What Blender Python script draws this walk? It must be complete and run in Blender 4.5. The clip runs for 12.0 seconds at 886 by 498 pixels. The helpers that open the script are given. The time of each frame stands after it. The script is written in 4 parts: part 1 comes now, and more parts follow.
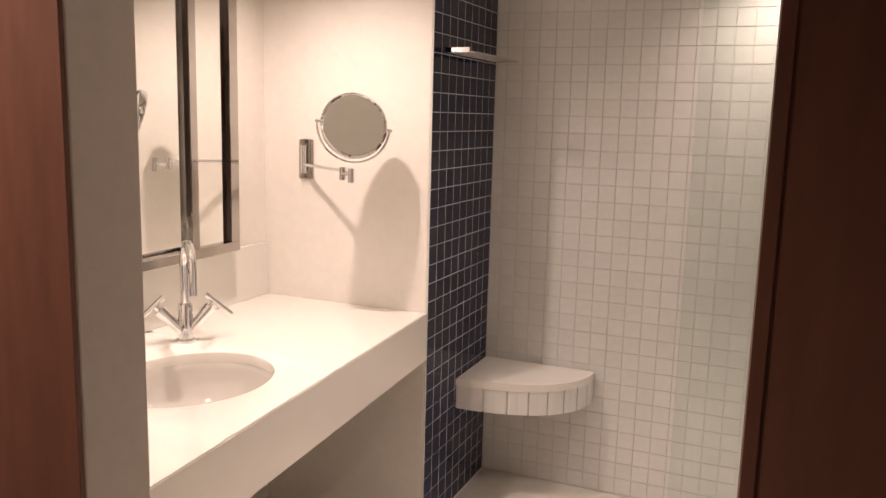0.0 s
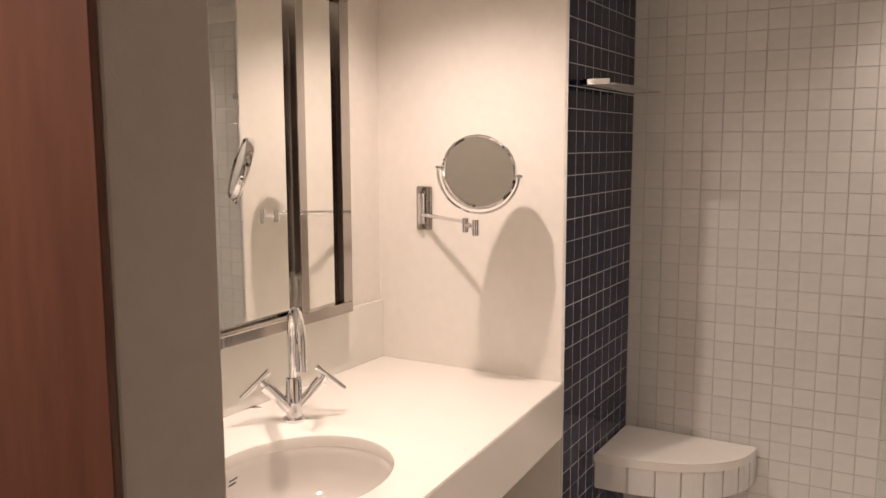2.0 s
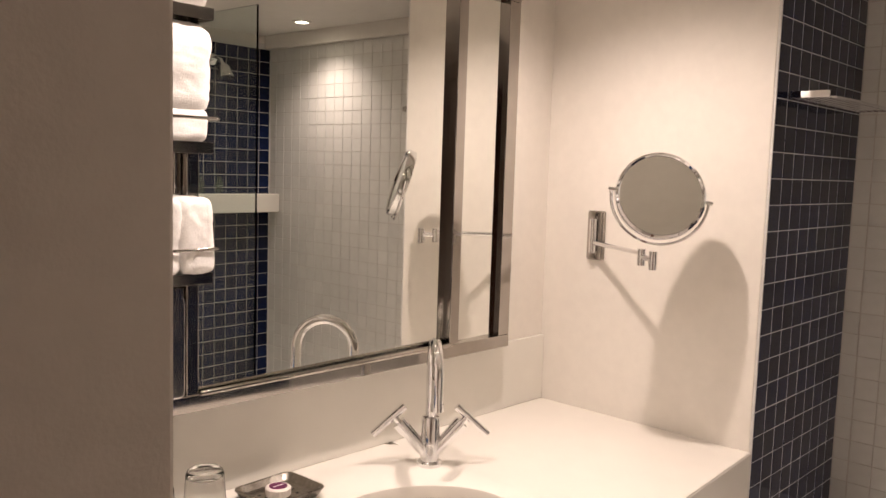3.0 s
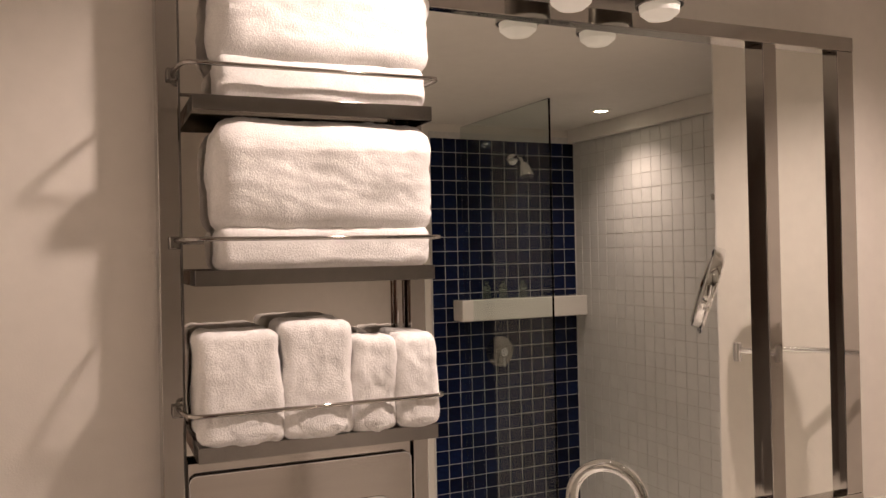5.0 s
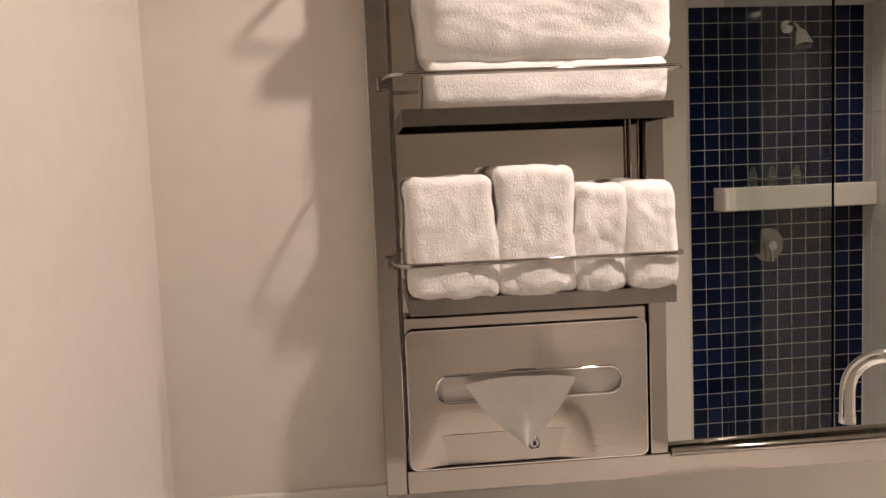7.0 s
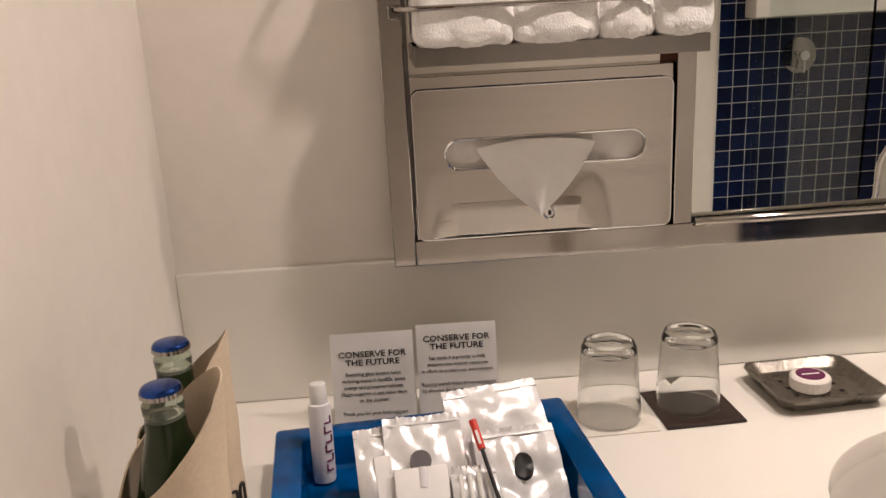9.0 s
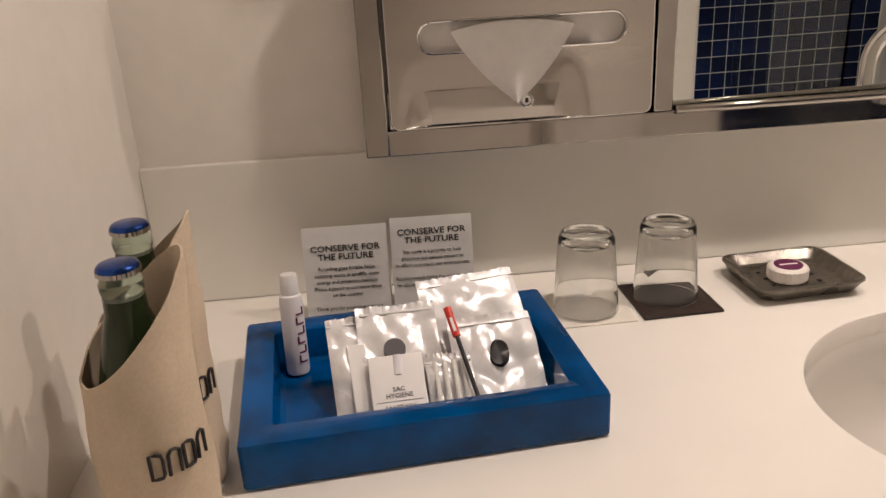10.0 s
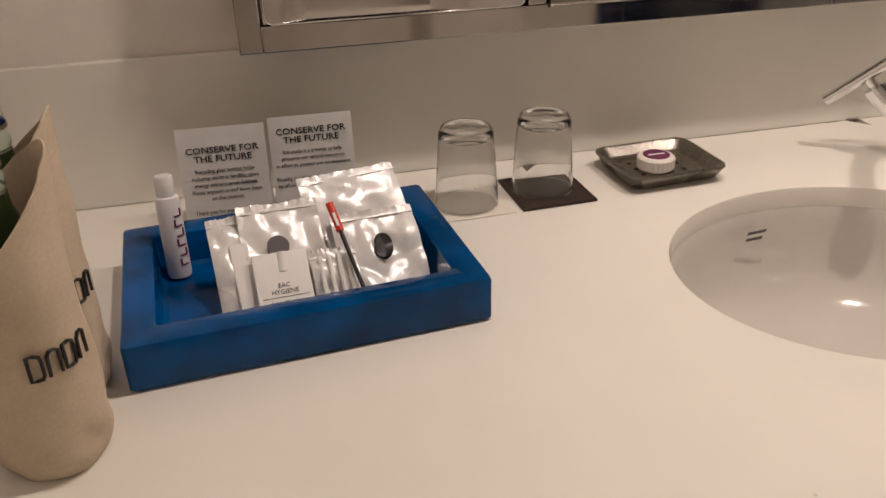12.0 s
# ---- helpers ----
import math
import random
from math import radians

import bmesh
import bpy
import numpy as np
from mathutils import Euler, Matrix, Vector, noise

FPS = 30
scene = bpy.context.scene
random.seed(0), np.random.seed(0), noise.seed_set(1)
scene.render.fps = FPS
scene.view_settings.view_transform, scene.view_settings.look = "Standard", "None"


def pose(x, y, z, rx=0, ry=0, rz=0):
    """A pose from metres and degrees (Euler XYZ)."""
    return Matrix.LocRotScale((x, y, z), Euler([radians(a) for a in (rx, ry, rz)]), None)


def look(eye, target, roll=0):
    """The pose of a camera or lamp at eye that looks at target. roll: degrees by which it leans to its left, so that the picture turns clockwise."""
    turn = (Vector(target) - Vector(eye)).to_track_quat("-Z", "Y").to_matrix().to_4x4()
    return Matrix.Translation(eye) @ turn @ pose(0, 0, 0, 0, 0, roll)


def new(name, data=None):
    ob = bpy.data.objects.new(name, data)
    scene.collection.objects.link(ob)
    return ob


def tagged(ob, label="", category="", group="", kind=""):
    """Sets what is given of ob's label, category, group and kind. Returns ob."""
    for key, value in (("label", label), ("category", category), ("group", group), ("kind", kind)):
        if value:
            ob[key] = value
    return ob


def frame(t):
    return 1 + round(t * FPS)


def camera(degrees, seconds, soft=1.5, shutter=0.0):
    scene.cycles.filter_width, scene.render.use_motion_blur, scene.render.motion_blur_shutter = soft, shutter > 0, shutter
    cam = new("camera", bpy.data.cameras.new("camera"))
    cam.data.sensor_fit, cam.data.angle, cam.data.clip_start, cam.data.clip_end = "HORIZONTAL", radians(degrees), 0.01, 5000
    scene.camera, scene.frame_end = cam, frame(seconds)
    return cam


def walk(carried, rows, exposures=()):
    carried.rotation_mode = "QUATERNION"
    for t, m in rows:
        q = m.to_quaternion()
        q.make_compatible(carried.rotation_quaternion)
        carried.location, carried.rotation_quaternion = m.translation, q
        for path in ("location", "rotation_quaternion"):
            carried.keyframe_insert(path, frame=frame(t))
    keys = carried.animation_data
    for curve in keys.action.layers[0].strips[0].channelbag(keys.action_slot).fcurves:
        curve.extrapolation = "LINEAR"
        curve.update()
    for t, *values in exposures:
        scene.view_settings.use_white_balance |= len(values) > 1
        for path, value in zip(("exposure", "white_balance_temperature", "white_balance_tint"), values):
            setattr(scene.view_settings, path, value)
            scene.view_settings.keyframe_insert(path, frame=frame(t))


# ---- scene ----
cam = camera(56.6, 12.0)
PATH = [
    (0, (1.842, -0.664, 1.538), (1.074, 1.155, 1.217), 1.5),
    (0.5, (1.8, -0.613, 1.544), (0.991, 1.19, 1.237), 1.3),
    (1, (1.777, -0.545, 1.55), (0.919, 1.236, 1.252), 0.7),
    (1.5, (1.705, -0.46, 1.563), (0.786, 1.295, 1.285), 0.0),
    (2, (1.619, -0.381, 1.574), (0.615, 1.331, 1.323), -0.2),
    (2.5, (1.579, -0.268, 1.555), (0.409, 1.337, 1.321), 0.5),
    (3, (1.522, -0.115, 1.548), (0.151, 1.327, 1.353), 1.8),
    (3.5, (1.473, -0.029, 1.554), (-0.051, 1.257, 1.406), 1.1),
    (5.5, (1.272, 0.272, 1.603), (-0.626, 0.902, 1.63), -1.6),
    (6, (1.241, 0.29, 1.578), (-0.698, 0.779, 1.568), -2.0),
    (6.5, (1.21, 0.302, 1.537), (-0.761, 0.627, 1.439), -2.2),
    (7, (1.196, 0.305, 1.502), (-0.788, 0.477, 1.316), -2.4),
    (9, (1.135, 0.315, 1.381), (-0.783, 0.424, 0.824), -3.1),
    (9.5, (1.122, 0.322, 1.353), (-0.765, 0.448, 0.703), -3.3),
    (10, (1.119, 0.321, 1.335), (-0.732, 0.464, 0.593), -3.2),
    (10.5, (1.115, 0.32, 1.324), (-0.697, 0.483, 0.493), -2.7),
    (11, (1.122, 0.318, 1.333), (-0.646, 0.518, 0.421), -2.2),
    (11.5, (1.126, 0.322, 1.329), (-0.616, 0.584, 0.383), -2.1),
    (12, (1.136, 0.322, 1.319), (-0.584, 0.714, 0.375), -1.7),
]
walk(cam, [(t, look(eye, target, roll)) for t, eye, target, roll in PATH],
     ((0, 0.36, 6500, 11), (1.5, 0.22, 6500, 10), (2.5, 0.13, 6400, 8), (3.5, 0.08, 6350, 7), (5.5, -0.44, 6600, 11), (6.5, -0.34, 6500, 10), (7, -0.27, 6450, 8), (9, -0.06, 6150, 4), (10, -0.26, 6200, 4), (11.5, -0.50, 6300, 4), (12, -0.52, 6300, 4)))

# ---- world and lights ----
world = bpy.data.worlds.new("world")
world.use_nodes = True
world.node_tree.nodes["Background"].inputs[0].default_value = (0.02, 0.018, 0.016, 1)
scene.world = world
WARM = (1.0, 0.785, 0.69)


def lamp(name, kind, place, target, watts, size=0.06, spot=110, blend=0.6, colour=WARM):
    data = bpy.data.lights.new(name, kind)
    data.energy, data.color = watts, colour
    if kind == "AREA":
        data.shape, data.size = "DISK", size
    else:
        data.shadow_soft_size = size
    if kind == "SPOT":
        data.spot_size, data.spot_blend = radians(spot), blend
    ob = new(name, data)
    ob.matrix_world = look(place, target)
    return ob


CEIL = 2.22
VANITY = ((0.433, 0.745, 34, 138, 0.6, -0.50), (0.43, 1.36, 42, 144, 0.7, 0.0))
SHOWER = (1.79, 2.36)
ROOM_FILL = (1.74, 1.16)
for x, y, watts, cone, edge_blend, aim in VANITY:
    lamp("vanity_downlight_lamp", "SPOT", (x, y, CEIL - 0.012), (x, y + aim, 0), watts, 0.022, cone, edge_blend)
lamp("shower_downlight_lamp", "SPOT", (*SHOWER, CEIL - 0.012), (*SHOWER, 0), 25, 0.025, 130, 1.0)
# added fill for the jamb and far wall; no lamp is known here
lamp("room_fill_lamp", "SPOT", (*ROOM_FILL, CEIL - 0.012), (*ROOM_FILL, 0), 62, 0.03, 92, 0.9)
lamp("passage_downlight_lamp", "SPOT", (0.75, -0.62, CEIL - 0.012), (0.75, -0.62, 0), 54, 0.03, 138, 0.5)

# ---- materials ----


def material(name, colour, rough=0.5, metal=0.0, grain=0.0, scale=40.0, bump=0.0, bump_scale=200.0, rand=0.0, spec=0.5, sheen=0.0, coat=0.0, trans=0.0, ior=1.45, alpha=1.0, rough_var=0.0, stretch=(1, 1, 1), detail=4.0, bump_detail=3.0, bump_depth=0.002):
    m = bpy.data.materials.new(name)
    m.use_nodes = True
    nt = m.node_tree
    b = nt.nodes["Principled BSDF"]
    b.inputs["Base Color"].default_value = (*colour, 1)
    b.inputs["Roughness"].default_value = rough
    b.inputs["Metallic"].default_value = metal
    b.inputs["Specular IOR Level"].default_value = spec
    b.inputs["Sheen Weight"].default_value = sheen
    b.inputs["Coat Weight"].default_value = coat
    b.inputs["Transmission Weight"].default_value = trans
    b.inputs["IOR"].default_value = ior
    b.inputs["Alpha"].default_value = alpha
    tc = nt.nodes.new("ShaderNodeTexCoord")
    mp = nt.nodes.new("ShaderNodeMapping")
    mp.inputs["Scale"].default_value = stretch
    nt.links.new(tc.outputs["Object"], mp.inputs["Vector"])
    out = None
    if grain or rand:
        col = nt.nodes.new("ShaderNodeRGB")
        col.outputs[0].default_value = (*colour, 1)
        out = col.outputs[0]
        if grain:
            add = None
            for s in (scale, scale / 12):
                n = nt.nodes.new("ShaderNodeTexNoise")
                n.inputs["Scale"].default_value, n.inputs["Detail"].default_value = s, detail
                nt.links.new(mp.outputs[0], n.inputs["Vector"])
                r = nt.nodes.new("ShaderNodeMapRange")
                r.inputs["From Min"].default_value, r.inputs["From Max"].default_value = 0.3, 0.7
                r.inputs["To Min"].default_value, r.inputs["To Max"].default_value = 1 - grain, 1 + grain
                nt.links.new(n.outputs["Fac"], r.inputs["Value"])
                v = nt.nodes.new("ShaderNodeVectorMath")
                v.operation = "MULTIPLY"
                nt.links.new(out, v.inputs[0])
                nt.links.new(r.outputs[0], v.inputs[1])
                out = v.outputs[0]
        if rand:
            oi = nt.nodes.new("ShaderNodeObjectInfo")
            geo = nt.nodes.new("ShaderNodeNewGeometry")
            ad = nt.nodes.new("ShaderNodeMath")
            ad.operation = "ADD"
            nt.links.new(oi.outputs["Random"], ad.inputs[0])
            nt.links.new(geo.outputs["Random Per Island"], ad.inputs[1])
            fr = nt.nodes.new("ShaderNodeMath")
            fr.operation = "FRACT"
            nt.links.new(ad.outputs[0], fr.inputs[0])
            r = nt.nodes.new("ShaderNodeMapRange")
            r.inputs["To Min"].default_value, r.inputs["To Max"].default_value = 1 - rand, 1 + rand
            nt.links.new(fr.outputs[0], r.inputs["Value"])
            v = nt.nodes.new("ShaderNodeVectorMath")
            v.operation = "MULTIPLY"
            nt.links.new(out, v.inputs[0])
            nt.links.new(r.outputs[0], v.inputs[1])
            out = v.outputs[0]
        nt.links.new(out, b.inputs["Base Color"])
    if rough_var:
        n = nt.nodes.new("ShaderNodeTexNoise")
        n.inputs["Scale"].default_value = scale / 6
        nt.links.new(mp.outputs[0], n.inputs["Vector"])
        r = nt.nodes.new("ShaderNodeMapRange")
        r.inputs["From Min"].default_value, r.inputs["From Max"].default_value = 0.3, 0.7
        r.inputs["To Min"].default_value, r.inputs["To Max"].default_value = max(0.0, rough - rough_var), rough + rough_var
        nt.links.new(n.outputs["Fac"], r.inputs["Value"])
        nt.links.new(r.outputs[0], b.inputs["Roughness"])
    if bump:
        n = nt.nodes.new("ShaderNodeTexNoise")
        n.inputs["Scale"].default_value, n.inputs["Detail"].default_value = bump_scale, bump_detail
        nt.links.new(mp.outputs[0], n.inputs["Vector"])
        bp = nt.nodes.new("ShaderNodeBump")
        bp.inputs["Strength"].default_value, bp.inputs["Distance"].default_value = bump, bump_depth
        nt.links.new(n.outputs["Fac"], bp.inputs["Height"])
        nt.links.new(bp.outputs[0], b.inputs["Normal"])
    return m


def emitter(name, colour, strength):
    m = bpy.data.materials.new(name)
    m.use_nodes = True
    b = m.node_tree.nodes["Principled BSDF"]
    b.inputs["Base Color"].default_value = (0.8, 0.8, 0.8, 1)
    b.inputs["Emission Color"].default_value = (*colour, 1)
    b.inputs["Emission Strength"].default_value = strength
    return m


PAINT = material("wall_paint", (0.80, 0.76, 0.70), 0.55, grain=0.02, scale=30, bump=0.12, bump_scale=350)
CEILING = material("ceiling_paint", (0.80, 0.77, 0.72), 0.8, grain=0.02, scale=20, bump=0.1, bump_scale=250)
JAMB = material("jamb_paint", (0.66, 0.62, 0.57), 0.5, grain=0.03, scale=40, bump=0.15, bump_scale=300)
BROWN = material("brown_panel", (0.16, 0.068, 0.042), 0.5, grain=0.12, scale=60, bump=0.15, bump_scale=300, stretch=(1, 1, 0.15))
SOLID = material("solid_surface", (0.84, 0.81, 0.75), 0.14, grain=0.012, scale=12, rough_var=0.04, coat=0.3)
SPLASH = material("splash_surface", (0.80, 0.78, 0.72), 0.22, grain=0.015, scale=12, rough_var=0.05)
# white ceramic; the shade inside the bowl is put into a greyer colour
BASIN_SHADED = material("basin_shaded_ceramic", (0.60, 0.57, 0.525), 0.1, coat=0.4, grain=0.01, scale=8)
CERAMIC = material("ceramic", (0.82, 0.79, 0.74), 0.08, coat=0.5, grain=0.01, scale=8)
WTILE = material("white_glazed_tile", (0.74, 0.73, 0.70), 0.12, rand=0.03, grain=0.025, scale=30, bump=0.15, bump_scale=45, rough_var=0.05)
BTILE = material("blue_glazed_tile", (0.0045, 0.010, 0.040), 0.1, rand=0.4, grain=0.25, scale=60, bump=0.08, bump_scale=50, rough_var=0.05, spec=0.32)
WGROUT = material("white_grout", (0.64, 0.60, 0.56), 0.9, grain=0.06, scale=80, bump=0.3)
BGROUT = material("pale_grout", (0.68, 0.67, 0.65), 0.9, grain=0.06, scale=80, bump=0.3)
CHROME = material("chrome", (0.82, 0.82, 0.83), 0.05, 1.0, rough_var=0.02, scale=30)
STEEL = material("polished_steel", (0.44, 0.415, 0.39), 0.06, 1.0, grain=0.03, scale=25, rough_var=0.025)
BACKSTEEL = material("mirror_polished_steel", (0.60, 0.575, 0.535), 0.03, 1.0, grain=0.02, scale=20, rough_var=0.015)
BRUSHED = material("brushed_steel", (0.50, 0.47, 0.435), 0.085, 1.0, grain=0.03, scale=60, rough_var=0.03, bump=0.03, bump_scale=500, stretch=(1, 0.06, 1))
# polished steel with the dim room's dark reflection put into its colour
DIMSTEEL = material("dim_reflection_steel", (0.27, 0.255, 0.24), 0.13, 1.0, grain=0.06, scale=40, rough_var=0.05)
DARKSTEEL = material("dark_steel", (0.25, 0.24, 0.23), 0.35, 1.0, grain=0.08, scale=40)
MIRROR = material("mirror_glass", (0.86, 0.87, 0.84), 0.0, 1.0)
TOWEL = material("white_terry", (0.87, 0.855, 0.835), 0.95, grain=0.06, scale=300, bump=0.4, bump_scale=380, bump_detail=5, bump_depth=0.003, sheen=0.4, spec=0.1)
TISSUE = material("tissue_paper", (0.84, 0.82, 0.79), 0.95, grain=0.02, scale=60, bump=0.3, bump_scale=120, spec=0.1)
TRAYBLUE = material("blue_resin", (0.0, 0.082, 0.30), 0.09, grain=0.4, scale=16, rough_var=0.04, spec=0.28, trans=0.35)
CANVAS = material("canvas_cloth", (0.62, 0.52, 0.395), 0.95, grain=0.05, scale=300, bump=0.35, bump_scale=1500, spec=0.1)
INK = material("black_ink", (0.02, 0.018, 0.02), 0.6)
PALEINK = material("grey_ink", (0.12, 0.11, 0.12), 0.6)
PURPLE = material("purple_ink", (0.12, 0.012, 0.07), 0.5)
CARD = material("white_card", (0.86, 0.85, 0.84), 0.6, grain=0.015, scale=60)
LEATHER = material("brown_leather", (0.028, 0.016, 0.012), 0.42, grain=0.15, scale=120, bump=0.5, bump_scale=500)
PAPER = material("cream_paper", (0.74, 0.70, 0.62), 0.85, grain=0.03, scale=90, bump=0.2)
SACHET = material("frosted_sachet", (0.80, 0.80, 0.81), 0.30, grain=0.10, scale=40, bump=0.3, bump_scale=70, metal=0.18, rough_var=0.1)
STITCH = material("brown_thread", (0.07, 0.04, 0.03), 0.8)
SOAPMAT = material("white_soap", (0.80, 0.75, 0.70), 0.4, grain=0.02, scale=80)
PEWTER = material("pewter", (0.30, 0.28, 0.25), 0.28, 1.0, grain=0.15, scale=90, rough_var=0.1, bump=0.2, bump_scale=150)
TUBE = material("white_plastic", (0.78, 0.77, 0.80), 0.3, grain=0.015, scale=40)
CAPW = material("frosted_cap", (0.80, 0.80, 0.80), 0.25, coat=0.2)
RED = material("red_plastic", (0.62, 0.035, 0.02), 0.35)
BLACKP = material("black_plastic", (0.015, 0.015, 0.016), 0.35)
GREENGLASS = material("green_bottle_glass", (0.020, 0.034, 0.012), 0.08, grain=0.2, scale=30, spec=0.45)
CLEARNECK = material("pale_bottle_glass", (0.62, 0.72, 0.60), 0.03, trans=0.9, ior=1.45)
CAPBLUE = material("blue_foil_cap", (0.02, 0.06, 0.26), 0.16, 0.9, grain=0.3, scale=90)
COTTON = material("cotton", (0.82, 0.81, 0.78), 0.95, bump=0.5, bump_scale=300)
FLOORM = material("floor_stone", (0.66, 0.63, 0.57), 0.35, grain=0.05, scale=20, rough_var=0.08)
GLASS = material("clear_glass", (0.985, 0.99, 0.985), 0.0, trans=1.0, ior=1.45)
PANEGLASS = material("screen_glass", (0.88, 0.94, 0.91), 0.0, trans=1.0, ior=1.22)
FROST = emitter("frosted_lamp_glass", (1.0, 0.82, 0.6), 0.25)
GLOW = emitter("lit_lens", (1.0, 0.85, 0.66), 30)
HEADM = material("satin_lamp_metal", (0.35, 0.33, 0.30), 0.3, 1.0)

# ---- building helpers ----


CRISP = set()


def link(name, bm, mat, parent=None, label="", smooth=True):
    me = bpy.data.meshes.new(name)
    crisp = id(bm) in CRISP
    CRISP.discard(id(bm))
    bm.normal_update()
    bm.to_mesh(me)
    bm.free()
    me.materials.append(mat)
    if smooth:
        for p in me.polygons:
            p.use_smooth = True
        me.set_sharp_from_angle(angle=radians(20 if crisp else 38))
    ob = new(name, me)
    if parent:
        ob.parent = parent
    if label:
        ob["label"] = label
    return ob


def part(name, bm, mat, parent, label="", smooth=True):
    return link(name, bm, mat, parent, label, smooth)


def empty(name, place=(0, 0, 0), turn=0.0, **tags):
    ob = new(name)
    ob.empty_display_size = 0.02
    ob.matrix_world = pose(*place, 0, 0, turn)
    return tagged(ob, **tags)


def box(lo, hi, bevel=0.0, segments=2, bm=None):
    own = bm or bmesh.new()
    if bevel:
        CRISP.add(id(own))
    made = bmesh.ops.create_cube(own, size=1)["verts"]
    for v in made:
        v.co = Vector([lo[i] + (v.co[i] + 0.5) * (hi[i] - lo[i]) for i in range(3)])
    if bevel:
        edges = list({e for v in made for e in v.link_edges})
        bmesh.ops.bevel(own, geom=edges, offset=bevel, segments=segments, affect="EDGES", profile=0.5)
    return own


def tube(points, radius, sides=10, bm=None, closed=False):
    own = bm or bmesh.new()
    pts = [Vector(p) for p in points]
    n = len(pts)
    rings = []
    up = Vector((0, 0, 1))
    for i, p in enumerate(pts):
        a = pts[(i - 1) % n] if closed or i > 0 else p
        b = pts[(i + 1) % n] if closed or i < n - 1 else p
        d = (b - a).normalized()
        ref = up if abs(d.dot(up)) < 0.95 else Vector((0, 1, 0))
        if rings:
            ref = prev - d * prev.dot(d)
        u = (ref - d * ref.dot(d)).normalized()
        prev = u
        w = d.cross(u)
        rad = radius(i / max(1, n - 1)) if callable(radius) else radius
        rings.append([own.verts.new(p + (u * math.cos(k * math.tau / sides) + w * math.sin(k * math.tau / sides)) * rad) for k in range(sides)])
    for i in range(n if closed else n - 1):
        r, s = rings[i], rings[(i + 1) % n]
        for k in range(sides):
            own.faces.new((r[k], r[(k + 1) % sides], s[(k + 1) % sides], s[k]))
    if not closed:
        own.faces.new(list(reversed(rings[0])))
        own.faces.new(rings[-1])
    return own


def lathe(profile, sides=32, centre=(0, 0, 0), bm=None, sx=1.0, sy=1.0):
    """Turns a profile of (radius, height) round the z axis."""
    own = bm or bmesh.new()
    rings = []
    for r, z in profile:
        if r < 1e-6:
            rings.append([own.verts.new((centre[0], centre[1], centre[2] + z))])
        else:
            rings.append([own.verts.new((centre[0] + r * sx * math.cos(k * math.tau / sides), centre[1] + r * sy * math.sin(k * math.tau / sides), centre[2] + z)) for k in range(sides)])
    for a, b in zip(rings, rings[1:]):
        for k in range(sides):
            j = (k + 1) % sides
            if len(a) == 1 and len(b) > 1:
                own.faces.new((a[0], b[j], b[k]))
            elif len(b) == 1 and len(a) > 1:
                own.faces.new((a[k], a[j], b[0]))
            elif len(a) > 1:
                own.faces.new((a[k], a[j], b[j], b[k]))
    return own


def arc(centre, radius, a0, a1, steps, plane="xz"):
    out = []
    for i in range(steps + 1):
        a = radians(a0 + (a1 - a0) * i / steps)
        c, s = radius * math.cos(a), radius * math.sin(a)
        out.append(Vector(centre) + Vector({"xz": (c, 0, s), "yz": (0, c, s), "xy": (c, s, 0)}[plane]))
    return out


def prism(outline, z0, z1, bm=None):
    """A solid from an outline in x and y."""
    own = bm or bmesh.new()
    lo = [own.verts.new((x, y, z0)) for x, y in outline]
    hi = [own.verts.new((x, y, z1)) for x, y in outline]
    n = len(outline)
    own.faces.new(list(reversed(lo)))
    own.faces.new(hi)
    for i in range(n):
        own.faces.new((lo[i], lo[(i + 1) % n], hi[(i + 1) % n], hi[i]))
    return own


def turned(bm, m):
    bmesh.ops.transform(bm, matrix=m, verts=bm.verts)
    return bm


def structure(name, bm, mat, label, smooth=False):
    return tagged(link(name, bm, mat, smooth=smooth), label=label, kind="structure", category=name.split("_")[0])


# ---- the room ----
NORTH, FAR, EAST, NIB = 1.946, 2.58, 2.33, 0.685
GLASS_Y = 1.94
P = 0.067
structure("floor", box((-0.1, -2.0, -0.1), (3.0, FAR + 0.1, 0)), FLOORM, "pale stone floor of the bathroom and the passage")
structure("ceiling", box((-0.1, -2.0, CEIL), (3.0, FAR + 0.1, CEIL + 0.1)), CEILING, "smooth white painted ceiling")
structure("wall_mirror", box((-0.1, -0.05, 0), (0, NORTH, CEIL)), PAINT, "cream painted wall behind the mirror cabinet")
structure("wall_nib", box((-0.1, NORTH, 0), (NIB - 0.007, FAR + 0.1, CEIL)), PAINT, "cream painted wall that ends in blue tiles")
structure("wall_south", box((-0.1, -0.05, 0), (0.84, 0.0, CEIL)), PAINT, "cream painted wall beside the counter")
structure("wall_jamb", box((0.84, -0.0045, 0), (1.127, 0.098, CEIL), 0.003), JAMB, "pale grey painted door jamb")
structure("wall_passage_west", box((-0.1, -0.075, 0), (0.80, -0.05, CEIL)), BROWN, "brown panelled wall of the passage")
structure("trim_casing", box((0.80, -0.0525, 0), (0.84, -0.0045, CEIL), 0.003), BROWN, "brown wooden casing of the doorway")
structure("trim_facing", box((0.84, -0.012, 0), (1.1265, -0.0047, CEIL), 0.001), BROWN, "brown wooden facing of the doorway")
structure("wall_passage_east", box((1.8356, -0.075, 0), (3.0, 0.03, CEIL)), BROWN, "dark brown panelled wall of the passage")
structure("wall_south_east", box((1.8356, 0.03, 0), (3.0, 0.06, CEIL)), PAINT, "cream painted wall beside the door")
